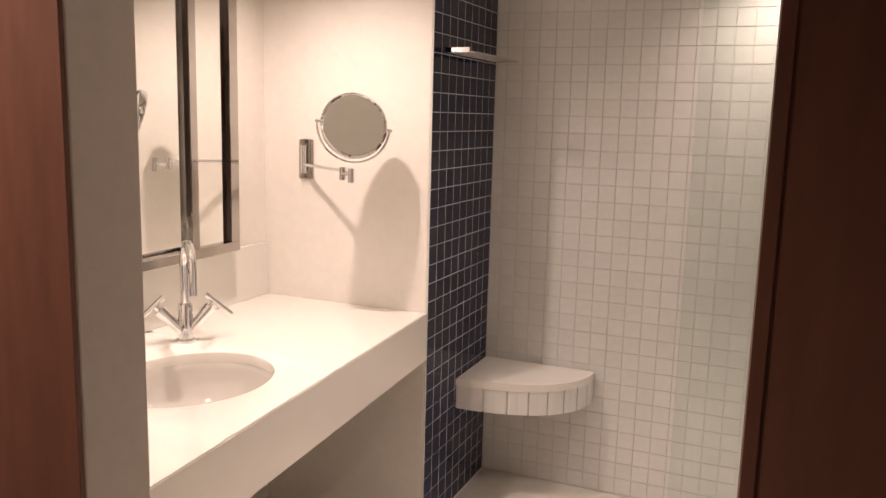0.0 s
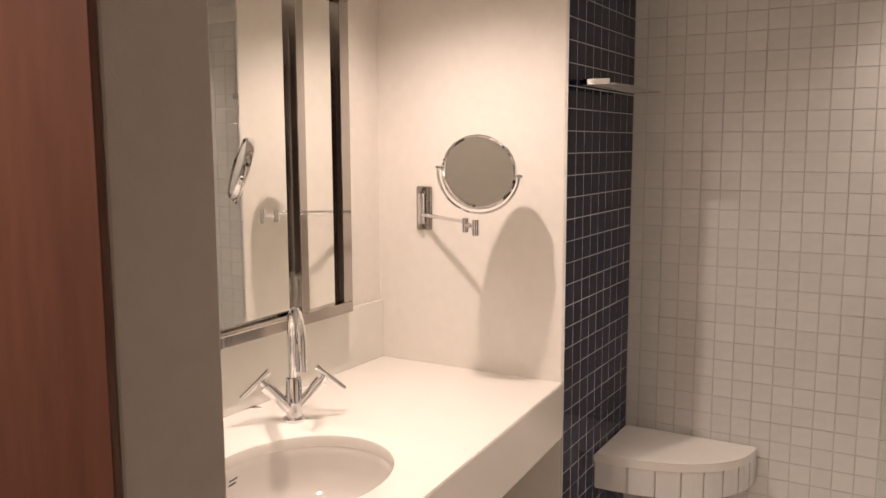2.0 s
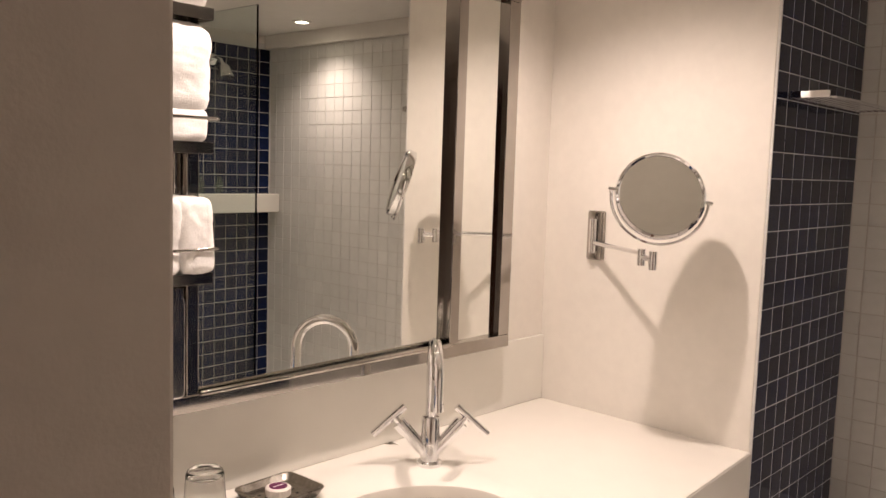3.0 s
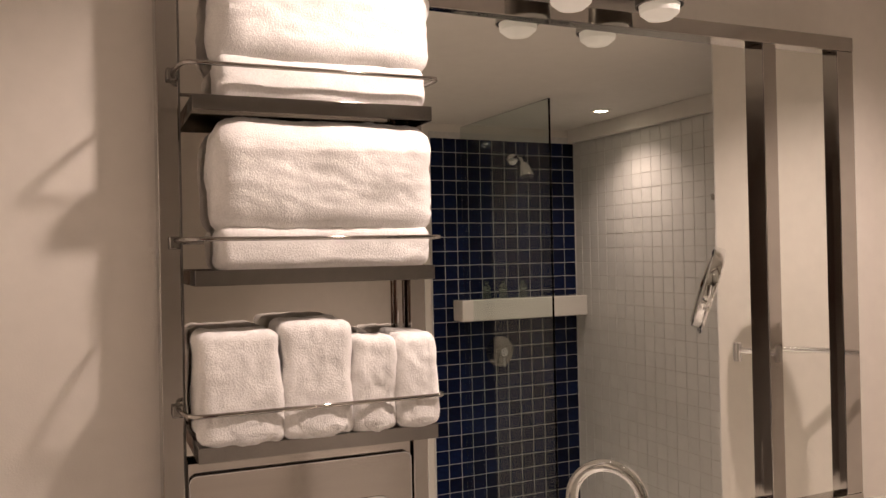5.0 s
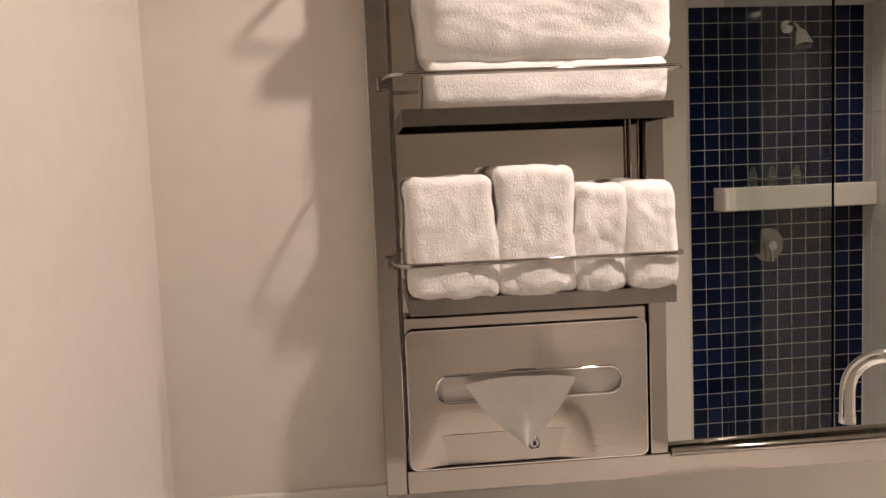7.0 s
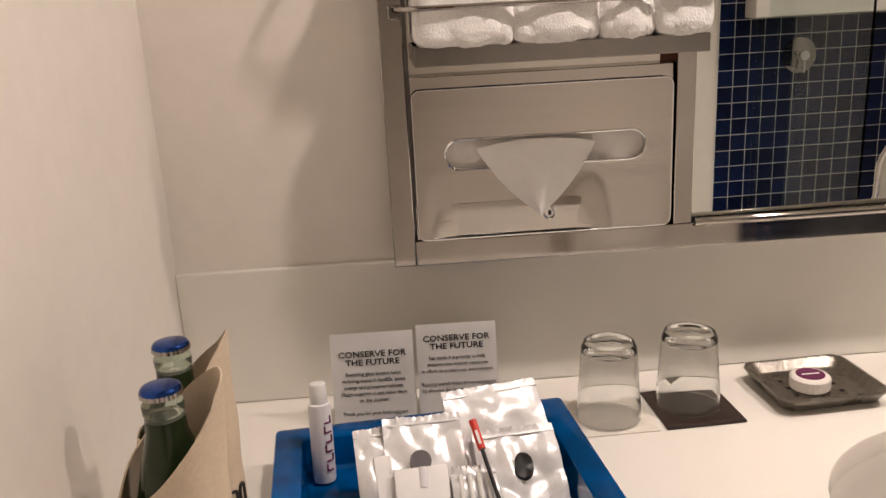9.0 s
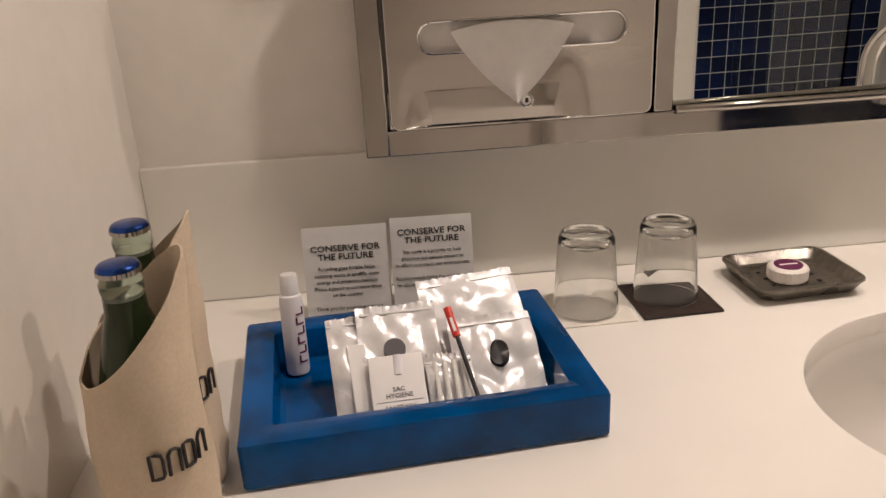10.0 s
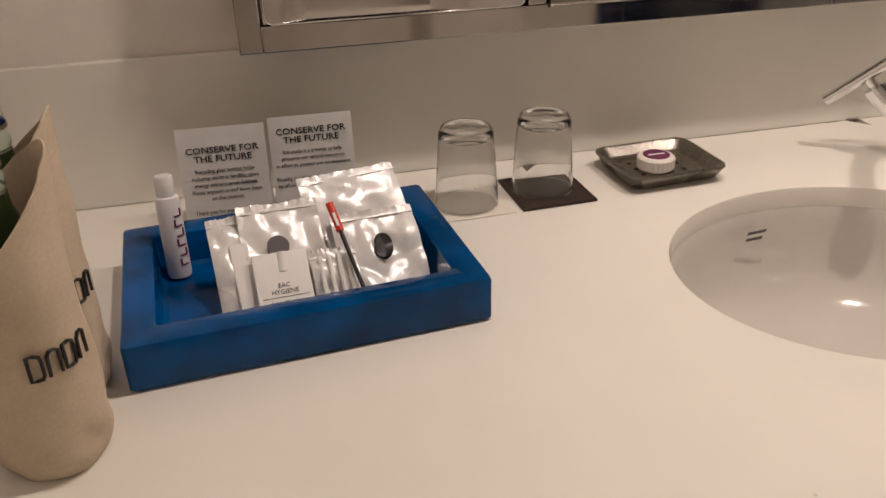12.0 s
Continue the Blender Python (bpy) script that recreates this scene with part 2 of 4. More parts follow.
structure("trim_lining", prism([(1.826, -0.0765), (1.8355, -0.0765), (1.8355, 0.175), (1.8175, 0.175)], 0, CEIL), BROWN, "dark brown lining of the doorway")
structure("wall_passage_south", box((-0.1, -2.1, 0), (3.0, -2.0, CEIL)), BROWN, "brown wall of the passage")
structure("wall_passage_end", box((-0.2, -2.0, 0), (-0.1, -0.05, CEIL)), BROWN, "brown end wall of the passage")
structure("wall_passage_far_end", box((3.0, -2.1, 0), (3.1, 0.03, CEIL)), PAINT, "cream end wall of the passage")
structure("wall_far", box((NIB - 0.007, FAR + 0.007, 0), (3.0, FAR + 0.1, CEIL)), WGROUT, "white tiled shower wall with pale grout")
structure("wall_east", box((EAST + 0.007, 0.06, 0), (3.0, FAR + 0.007, CEIL)), PAINT, "cream and blue tiled wall of the shower")
structure("trim_soffit", box((NIB, 2.545, 2.15), (EAST, FAR, CEIL), 0.002), CEILING, "low white boxed soffit above the shower wall")

# ---- the vanity ----
counter = empty("vanity_counter", (0, 0, 0), label="long white solid-surface vanity counter with a deep apron", category="counter")
SINK, SA, SB = (0.426, 1.003), 0.203, 0.238
LEAN = 0.0715


def edge(y):
    """The counter front, which runs a little out of true with the wall."""
    return NIB - 0.002 + (NORTH - y) * LEAN


TOP = 0.84


def counter_top():
    bm = bmesh.new()
    n = 64
    # outer outline and the oval opening, joined as a ring of quads
    outer, inner, inner_low = [], [], []
    x0, x1, y0, y1 = 0.001, NIB - 0.002, 0.001, NORTH - 0.001
    ring = [(SINK[0] + SA * math.cos(k * math.tau / n), SINK[1] + SB * math.sin(k * math.tau / n)) for k in range(n)]
    for x, y in ring:
        dx, dy = x - SINK[0], y - SINK[1]
        k = min((edge(SINK[1]) - SINK[0]) / (dx + LEAN * dy) if dx + LEAN * dy > 1e-6 else 9e9, (x0 - SINK[0]) / dx if dx < -1e-6 else 9e9, 0.30 / abs(dy) if abs(dy) > 1e-6 else 9e9)
        outer.append((SINK[0] + dx * k, SINK[1] + dy * k))
    vo = [bm.verts.new((x, y, TOP)) for x, y in outer]
    vi = [bm.verts.new((x + (x - SINK[0]) * 0.03, y + (y - SINK[1]) * 0.03, TOP)) for x, y in ring]
    vm = [bm.verts.new((x + (x - SINK[0]) * 0.008, y + (y - SINK[1]) * 0.008, TOP - 0.002)) for x, y in ring]
    vl = [bm.verts.new((x, y, TOP - 0.007)) for x, y in ring]
    vb = [bm.verts.new((x, y, TOP - 0.03)) for x, y in ring]
    for a, b in ((vo, vi), (vi, vm), (vm, vl), (vl, vb)):
        for k in range(n):
            j = (k + 1) % n
            bm.faces.new((a[k], a[j], b[j], b[k]))
    return bm


part("sink_surround", counter_top(), SOLID, counter)
for y0, y1 in ((0.001, SINK[1] - 0.30), (SINK[1] + 0.30, NORTH - 0.001)):
    part("worktop", prism([(0.001, y0), (edge(y0), y0), (edge(y1), y1), (0.001, y1)], TOP - 0.03, TOP), SOLID, counter)
ya, yb = 0.001, NORTH - 0.001
bm = prism([(edge(ya) - 0.03, ya), (edge(ya) + 0.002, ya), (edge(yb) + 0.002, yb), (edge(yb) - 0.03, yb)], TOP - 0.172, TOP + 0.0005)
bmesh.ops.bevel(bm, geom=[e for e in bm.edges if all(v.co.x > edge(v.co.y) and v.co.z > TOP for v in e.verts)], offset=0.004, segments=3, affect="EDGES")
part("apron", bm, SOLID, counter, "deep white front apron")
splash = structure("trim_splash", box((0.0005, 0.0, TOP), (0.012, NORTH - 0.0005, TOP + 0.203), 0.003), SPLASH, "low white backsplash above the counter", True)

# oval undermounted basin
basin = empty("wash_basin", (SINK[0], SINK[1], TOP - 0.03), label="oval white ceramic undermounted wash basin", category="sink")
prof = [(1.0005, 0.0), (0.998, -0.002), (0.988, -0.005), (0.965, -0.02), (0.93, -0.05), (0.86, -0.085), (0.72, -0.115), (0.5, -0.132), (0.25, -0.138), (0.13, -0.139), (0.0, -0.139)]
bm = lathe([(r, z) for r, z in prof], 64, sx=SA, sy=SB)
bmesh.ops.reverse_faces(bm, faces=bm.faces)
part("bowl", bm, BASIN_SHADED, basin)
part("drain", lathe([(0.024, -0.1385), (0.023, -0.1355), (0.017, -0.134), (0.006, -0.132), (0, -0.1315)], 24), CHROME, basin, "round chrome drain")
for k, w in ((0, 0.030), (1, 0.026)):
    bm = box((-0.0004, -w / 2, -0.003), (0.0004, w / 2, 0.003))
    turned(bm, pose(-0.1735, -0.035 - 0.003 * k, -0.017 - 0.010 * k, 0, 22, 6))
    part("maker_mark", bm, PALEINK, basin, "small grey printed mark")

# mixer tap with two cross bars
tap = empty("mixer_tap", (0.19, 1.262, TOP), -41, label="chrome gooseneck mixer tap with two bar handles", category="tap")
part("base_ring", lathe([(0, 0), (0.030, 0), (0.030, 0.008), (0.026, 0.012), (0, 0.012)], 32), CHROME, tap)
part("column", lathe([(0.0225, 0.010), (0.0225, 0.115), (0.020, 0.119), (0.013, 0.121), (0, 0.121)], 28), CHROME, tap)
sp = [(0, 0, 0.11), (0, 0, 0.16), (0, 0, 0.20), (0, 0, 0.235)] + arc((0.075, 0, 0.235), 0.075, 180, 0, 18)[1:] + [(0.15, 0, 0.205), (0.15, 0, 0.19)]
part("spout", tube(sp, 0.0132, 16), CHROME, tap)
part("nozzle", tube([(0.15, 0, 0.192), (0.15, 0, 0.176)], 0.0145, 16), CHROME, tap)
for s in (-1, 1):
    a, b = Vector((0, s * 0.012, 0.035)), Vector((0, s * 0.075, 0.104))
    d = (b - a).normalized()
    valve = part("valve_arm", tube([a, a + d * 0.065, a + d * 0.066, b], lambda f: 0.0175 if f > 0.5 else 0.0158, 18), CHROME, tap)
    stem = part("stem", tube([b, b + d * 0.018], 0.008, 12), CHROME, valve)
    c = b + d * 0.02
    e = Vector((0, 0.74 * s, -0.67))
    part("bar_handle", tube([c - e * 0.036, c + e * 0.066], 0.0086, 14), CHROME, valve, "chrome bar handle")

# ---- mirror cabinet with towel rack ----
FX = 0.070
cab = empty("mirror_cabinet", (0, 0, 0), label="polished steel framed mirror cabinet with towel rack section", category="cabinet")
CY0, CY1, CY2, CY3, CZ0, CZ1 = 0.309, 0.714, 1.448, 1.694, 1.050, 2.035
part("body", box((0.013, CY0 + 0.004, CZ0 + 0.004), (0.030, CY3 - 0.004, CZ1 - 0.004)), DARKSTEEL, cab)


def bar(lo, hi, mat=STEEL, bevel=0.0015):
    return part("frame_bar", box(lo, hi, bevel, 2), mat, cab)


bar((0.013, CY0, CZ0), (FX, CY0 + 0.030, CZ1))
bar((0.013, CY1 - 0.022, CZ0 + 0.034), (FX, CY1 + 0.004, CZ1 - 0.03))
bar((0.013, CY2, CZ0 + 0.034), (FX, CY2 + 0.034, CZ1 - 0.03))
bar((0.013, CY3 - 0.045, CZ0 + 0.034), (FX, CY3, CZ1 - 0.03))
bar((0.013, CY0 + 0.030, CZ0), (FX + 0.001, CY3, CZ0 + 0.034))
bar((0.013, CY1 - 0.022, CZ1 - 0.03), (FX + 0.001, CY3, CZ1))
bar((0.013, CY0 + 0.030, CZ1 - 0.03), (FX + 0.001, CY1 - 0.028, CZ1))
YAW = 1.15


def pane(y0, y1, z0, z1, x=0.053):
    bm = box((-0.003, -(y1 - y0) / 2, -(z1 - z0) / 2), (0.0, (y1 - y0) / 2, (z1 - z0) / 2))
    ob = part("mirror_pane", bm, MIRROR, cab, "clear silvered mirror pane", False)
    ob.matrix_basis = pose(x, (y0 + y1) / 2, (z0 + z1) / 2, 0, 0, YAW)
    return ob


pane(CY1 + 0.0, CY2 + 0.002, CZ0 + 0.03, CZ1 - 0.026)
pane(CY2 + 0.032, CY3 - 0.042, CZ0 + 0.03, CZ1 - 0.026)
# narrow ledge under the mirror
part("lower_rail", tube([(FX + 0.004, CY1 + 0.006, CZ0 + 0.036), (FX + 0.004, CY2, CZ0 + 0.036)], 0.006, 12), STEEL, cab)
# hinge blocks on the outer side
for z in (1.36, 1.44):
    part("hinge", box((0.02, CY3, z), (0.055, CY3 + 0.006, z + 0.035), 0.001), DARKSTEEL, cab)

# back panel of the rack, shelves and rails
RY0, RY1 = CY0 + 0.030, CY1 - 0.022
part("back_panel", box((0.0305, RY0 + 0.006, 1.30), (0.034, RY1, CZ1 - 0.03)), BACKSTEEL, cab, "mirror-polished steel back panel", False)
SH = (1.317, 1.561, 1.805)
SHX = 0.143
for z in SH:
    sh = part("shelf", box((0.034, 0.352, z + 0.016), (SHX - 0.002, 0.704, z + 0.019), 0.0008), STEEL, cab)
    part("lip", box((SHX - 0.003, 0.350, z), (SHX, 0.706, z + 0.022), 0.0008), DIMSTEEL, sh)
    for y in (0.350, 0.7045):
        part("end_cheek", box((0.034, y, z), (SHX - 0.003, y + 0.0025, z + 0.022), 0.0006), DIMSTEEL, sh)
for z in (1.384, 1.626, 1.868):
    pts = [(FX, 0.330, z - 0.0), (0.10, 0.332, z), (0.140, 0.338, z), (0.150, 0.344, z), (0.1535, 0.356, z), (0.1535, 0.53, z), (0.1535, 0.70, z), (0.151, 0.710, z), (0.142, 0.714, z), (0.10, 0.712, z), (FX, 0.706, z)]
    part("guard_rail", tube(pts, 0.0032, 10), STEEL, cab, "thin chrome guard rail")
    part("rail_foot", box((FX, 0.322, z - 0.012), (FX + 0.012, 0.338, z + 0.006), 0.002), DIMSTEEL, cab)
for y in (RY1 - 0.016,):
    part("post", box((0.036, y, 1.336), (0.050, y + 0.014, CZ1 - 0.03), 0.002), STEEL, cab)


def rounded_outline(y0, y1, z0, z1, r, steps=6):
    out = []
    for cy, cz, a in ((y1 - r, z1 - r, 0), (y0 + r, z1 - r, 90), (y0 + r, z0 + r, 180), (y1 - r, z0 + r, 270)):
        for i in range(steps + 1):
            t = radians(a + 90 * i / steps)
            out.append((cy + r * math.cos(t), cz + r * math.sin(t)))
    return out


def dent(y, z):
    """How far the pressed sheet falls back below the slot, towards its lower edge."""
    side = 1 / (1 + math.exp(-(y - 0.375) / 0.008)) / (1 + math.exp((y - 0.580) / 0.008))
    return -0.068 * max(0.0, 1.174 - z) * side


def plate_with_slot(y0, y1, z0, z1, r, sy0, sy1, sz0, sz1, x0, x1):
    """An upright pressed plate with rounded corners and a long slot through it."""
    bm = bmesh.new()
    sr = (sz1 - sz0) / 2 - 0.0005

    def filled(ring, extra=24):
        """The ring with points set along its straight sides."""
        out = []
        for k in range(4):
            run = ring[k * 9:(k + 1) * 9]
            nxt = ring[((k + 1) * 9) % 36]
            out += run + [(run[-1][0] + (nxt[0] - run[-1][0]) * i / extra, run[-1][1] + (nxt[1] - run[-1][1]) * i / extra) for i in range(1, extra)]
        return out

    outer = filled(rounded_outline(y0, y1, z0, z1, r, 8))
    inner = filled(rounded_outline(sy0, sy1, sz0, sz1, sr, 8))
    n, steps = len(outer), 12
    rows = [[bm.verts.new((x0, y, z)) for y, z in outer]]
    for q in range(steps + 1):
        ring = [(a[0] + (b[0] - a[0]) * q / steps, a[1] + (b[1] - a[1]) * q / steps) for a, b in zip(outer, inner)]
        rows.append([bm.verts.new((x1 + dent(y, z), y, z)) for y, z in ring])
    rows.append([bm.verts.new((x0, y, z)) for y, z in inner])
    for a, b in zip(rows, rows[1:]):
        for k in range(n):
            j = (k + 1) % n
            bm.faces.new((a[k], a[j], b[j], b[k]))
    bmesh.ops.recalc_face_normals(bm, faces=bm.faces)
    return bm


part("fascia", box((0.0305, RY0 + 0.005, CZ0 + 0.034), (FX - 0.008, RY1 - 0.002, 1.30), 0.001), BRUSHED, cab)
door = part("tissue_door", plate_with_slot(0.346, 0.686, 1.086, 1.282, 0.010, 0.386, 0.650, 1.180, 1.217, FX - 0.007, FX + 0.001), BRUSHED, cab, "brushed steel tissue dispenser door")
part("slot_rim", tube([(FX + 0.001, y, z) for y, z in rounded_outline(0.385, 0.651, 1.179, 1.218, 0.0190, 8)], 0.0016, 8, closed=True), CHROME, door)
part("door_rim", tube([(FX + 0.0005 + dent(y, z), y, z) for y, z in rounded_outline(0.345, 0.687, 1.085, 1.283, 0.011, 8)], 0.0013, 6, closed=True), CHROME, door)
bm = lathe([(0.009, 0), (0.009, 0.003), (0.007, 0.004), (0.006, 0.002), (0, 0.002)], 20)
lock = part("lock", turned(bm, pose(FX - 0.003, 0.522, 1.112, 0, 90, 0)), CHROME, door, "small round chrome lock")
part("keyhole", box((FX - 0.001, 0.520, 1.109), (FX - 0.0004, 0.524, 1.115)), INK, lock)
part("sill_plate", turned(box((-0.005, 0.342, -0.0245), (0.0, 0.688, 0.0240), 0.001), pose(FX - 0.003, 0, CZ0 + 0.0590, 0, 4.0, 0)), STEEL, cab)

# tissue box behind the slot and the tissue that hangs out of it
tb = empty("tissue_box", (0, 0, 0), label="white paper tissues behind the dispenser slot", category="tissue")
part("carton", box((FX - 0.0078, 0.376, 1.172), (FX - 0.0072, 0.660, 1.226)), TISSUE, tb)


def tissue():
    bm = bmesh.new()
    n, m = 14, 10
    rows = []
    for j in range(m + 1):
        f = j / m
        half = 0.078 * (1 - f ** 1.15) + 0.001
        z = 1.205 - 0.094 * f - 0.006 * math.sin(math.pi * f)
        row = []
        for i in range(n + 1):
            u = -1 + 2 * i / n
            y = 0.505 + 0.004 * f + u * half
            bulge = (1 - u * u) * 0.020 * (1 - 0.5 * f)
            top = 0.012 * (1 - u * u) * (1 - f)
            x = FX + 0.002 + bulge + 0.002 * math.sin(5 * u + 3 * f)
            row.append(bm.verts.new((x, y, z + top)))
        rows.append(row)
    for a, b in zip(rows, rows[1:]):
        for i in range(n):
            bm.faces.new((a[i], a[i + 1], b[i + 1], b[i]))
    fold = []
    for i in range(n + 1):
        v = rows[0][i]
        u = -1 + 2 * i / n
        fold.append(bm.verts.new((FX - 0.006, v.co.y * 0.9 + 0.0505, 1.205 - 0.006 * u * u)))
    for i in range(n):
        bm.faces.new((fold[i], fold[i + 1], rows[0][i + 1], rows[0][i]))
    return bm


part("hanging_tissue", tissue(), TISSUE, tb, "soft white tissue folded to a point")

# ---- shower ----
def tile_mesh(name, mat, size=P, gap=0.0040, thick=0.007, bev=0.0018):
    bm = bmesh.new()
    h = (size - gap) / 2
    lo = [bm.verts.new((sx * h, sy * h, 0)) for sx, sy in ((-1, -1), (1, -1), (1, 1), (-1, 1))]
    mi = [bm.verts.new((sx * h, sy * h, thick - bev * 0.6)) for sx, sy in ((-1, -1), (1, -1), (1, 1), (-1, 1))]
    hi = [bm.verts.new((sx * (h - bev), sy * (h - bev), thick)) for sx, sy in ((-1, -1), (1, -1), (1, 1), (-1, 1))]
    bm.faces.new(hi)
    for a, b in ((lo, mi), (mi, hi)):
        for k in range(4):
            bm.faces.new((a[k], a[(k + 1) % 4], b[(k + 1) % 4], b[k]))
    me = bpy.data.meshes.new(name)
    bm.to_mesh(me)
    bm.free()
    me.materials.append(mat)
    return me


def place_tiles(wall, mesh, name, poses, limit=300):
    """The first poses as tiles of their own, the rest joined into one part."""
    rng = random.Random(5)
    rest_v, rest_f = [], []
    vs = [v.co.copy() for v in mesh.vertices]
    fs = [tuple(p.vertices) for p in mesh.polygons]
    for i, m in enumerate(poses):
        m = m @ pose(0, 0, rng.uniform(-0.0003, 0.0003), rng.gauss(0, 0.3), rng.gauss(0, 0.3), rng.gauss(0, 0.2))
        if i < limit:
            ob = new(name, mesh)
            ob.parent = wall
            ob.matrix_basis = m
        else:
            k = len(rest_v)
            rest_v += [m @ v for v in vs]
            rest_f += [tuple(k + a for a in f) for f in fs]
    if rest_v:
        me = bpy.data.meshes.new(name + "_field")
        me.from_pydata(rest_v, [], rest_f)
        me.materials.append(mesh.materials[0])
        ob = new(name + "_field", me)
        ob.parent = wall
        ob["kind"] = "stuff"


bench = empty("shower_bench", (NIB, FAR, 0), label="white tiled quarter-round corner bench in the shower", category="bench")
R = 0.478
BULGE = 0.86


def swell(r, a):
    return r * math.sin(a) ** BULGE, -r * 0.72 * max(0.0, math.cos(a)) ** BULGE


out = [(0, 0)] + [swell(R, a) for a in [radians(90 * i / 28) for i in range(29)]]
bm = prism([(x, y) for x, y in reversed(out)], 0.487, 0.517)
bmesh.ops.bevel(bm, geom=[e for e in bm.edges if abs(e.verts[0].co.z - 0.517) < 1e-5 and abs(e.verts[1].co.z - 0.517) < 1e-5], offset=0.006, segments=3, affect="EDGES")
part("seat_slab", bm, SOLID, bench, "smooth white seat slab")
out2 = [(0, 0)] + [swell(R - 0.009, a) for a in [radians(90 * i / 28) for i in range(29)]]
part("core", prism([(x, y) for x, y in reversed(out2)], 0.395, 0.487), WGROUT, bench)
nt = 8
for i in range(nt):
    a0, a1 = 90 * i / nt + 0.45, 90 * (i + 1) / nt - 0.45
    pts = [swell(r, radians(a)) for r, seq in ((R - 0.009, (a1, (a0 + a1) / 2, a0)), (R - 0.002, (a0, (a0 + a1) / 2, a1))) for a in seq]
    bm = prism(pts, 0.393, 0.486)
    bmesh.ops.recalc_face_normals(bm, faces=bm.faces)
    part("edge_tile", bm, WTILE, bench, "", False)

# soap shelf on the blue tiles
shelf = empty("soap_shelf", (NIB, 2.29, 1.757), label="small chrome wire shelf on the blue shower tiles", category="shelf")
part("front_plate", box((0.003, -0.262, -0.004), (0.100, -0.257, 0.014), 0.001), CHROME, shelf)
part("frame_wire", tube([(0.004, -0.257, 0), (0.060, -0.257, 0), (0.100, -0.22, 0), (0.108, -0.12, 0), (0.108, 0.255, 0), (0.004, 0.262, 0)], 0.0035, 8), CHROME, shelf)
part("back_wire", tube([(0.005, -0.257, 0.0), (0.005, 0.262, 0.0)], 0.0035, 8), CHROME, shelf)
for k in range(5):
    x = 0.020 + k * 0.019
    part("wire", tube([(x, -0.255, -0.003), (x, 0.260, -0.003)], 0.002, 6), CHROME, shelf)

# glass screen
screen = empty("glass_screen", (0, GLASS_Y, 0), label="clear frameless glass shower screen", category="shower screen")
ob = part("glass_pane", box((1.557, -0.005, 0.02), (EAST - 0.002, 0.005, 2.205), 0.001), PANEGLASS, screen, "clear glass pane with a pale green edge", False)
ob.visible_shadow = False
part("floor_channel", box((1.56, -0.008, 0.0), (EAST - 0.002, 0.008, 0.02), 0.001), STEEL, screen)

# ledge, shower head and valve on the blue wall
ledge = tagged(link("shower_ledge", box((EAST - 0.10, 1.88, 1.285), (EAST, FAR - 0.001, 1.385), 0.006), SOLID), label="white solid ledge across the blue shower tiles", category="ledge")
head = empty("wall_shower", (EAST, 2.22, 2.03), label="chrome wall shower head on a short arm", category="shower head")
part("arm", tube([(0, 0, 0.03), (-0.05, 0, 0.035), (-0.09, 0, 0.02), (-0.11, 0, -0.01)], 0.010, 12), CHROME, head)
part("rose", turned(lathe([(0, 0.02), (0.018, 0.02), (0.030, 0.0), (0.042, -0.05), (0.040, -0.055), (0, -0.055)], 28), pose(-0.115, 0, -0.02, 0, 20, 0)), CHROME, head)
part("wall_flange", turned(lathe([(0, 0), (0.03, 0), (0.028, 0.01), (0, 0.012)], 24), pose(0, 0, 0.03, 0, -90, 0)), CHROME, head)
valve = empty("shower_valve", (EAST, 2.13, 1.125), label="round chrome shower valve on blue tiles", category="valve")
part("escutcheon", turned(lathe([(0, 0), (0.075, 0), (0.073, 0.006), (0.05, 0.012), (0, 0.013)], 32), pose(0, 0, 0, 0, -90, 0)), STEEL, valve)
part("knob", turned(lathe([(0, 0.012), (0.022, 0.012), (0.020, 0.05), (0, 0.052)], 20), pose(0, 0, 0, 0, -90, 0)), CHROME, valve)
part("lever", tube([(-0.04, 0, 0), (-0.045, 0, -0.07)], 0.007, 10), CHROME, valve)
for k, y in enumerate((2.04, 2.13, 2.24)):
    b = empty("toiletry_bottle", (EAST - 0.05, y, 1.385), label="small clear toiletry bottle standing on the ledge", category="bottle", group="bottles on the ledge")
    part("bottle_body", lathe([(0, 0), (0.018, 0), (0.019, 0.004), (0.019, 0.055), (0.012, 0.064), (0, 0.064)], 20), CLEARNECK, b)
    part("bottle_cap", lathe([(0.010, 0.064), (0.010, 0.082), (0, 0.083)], 16), CLEARNECK, b)

# ---- lamps that show ----
# the fourth fixture is made up to go with the added room fill
for x, y in [v[:2] for v in VANITY] + [SHOWER, ROOM_FILL, (0.75, -0.62)]:
    d = empty("downlight", (x, y, CEIL), label="small round lit ceiling downlight", category="ceiling light", group="ceiling downlights")
    part("trim_ring", lathe([(0.028, -0.001), (0.030, -0.006), (0.045, -0.004), (0.047, 0.0)], 32), CEILING, d)
    part("lens", lathe([(0, -0.004), (0.028, -0.004)], 28), GLOW, d)
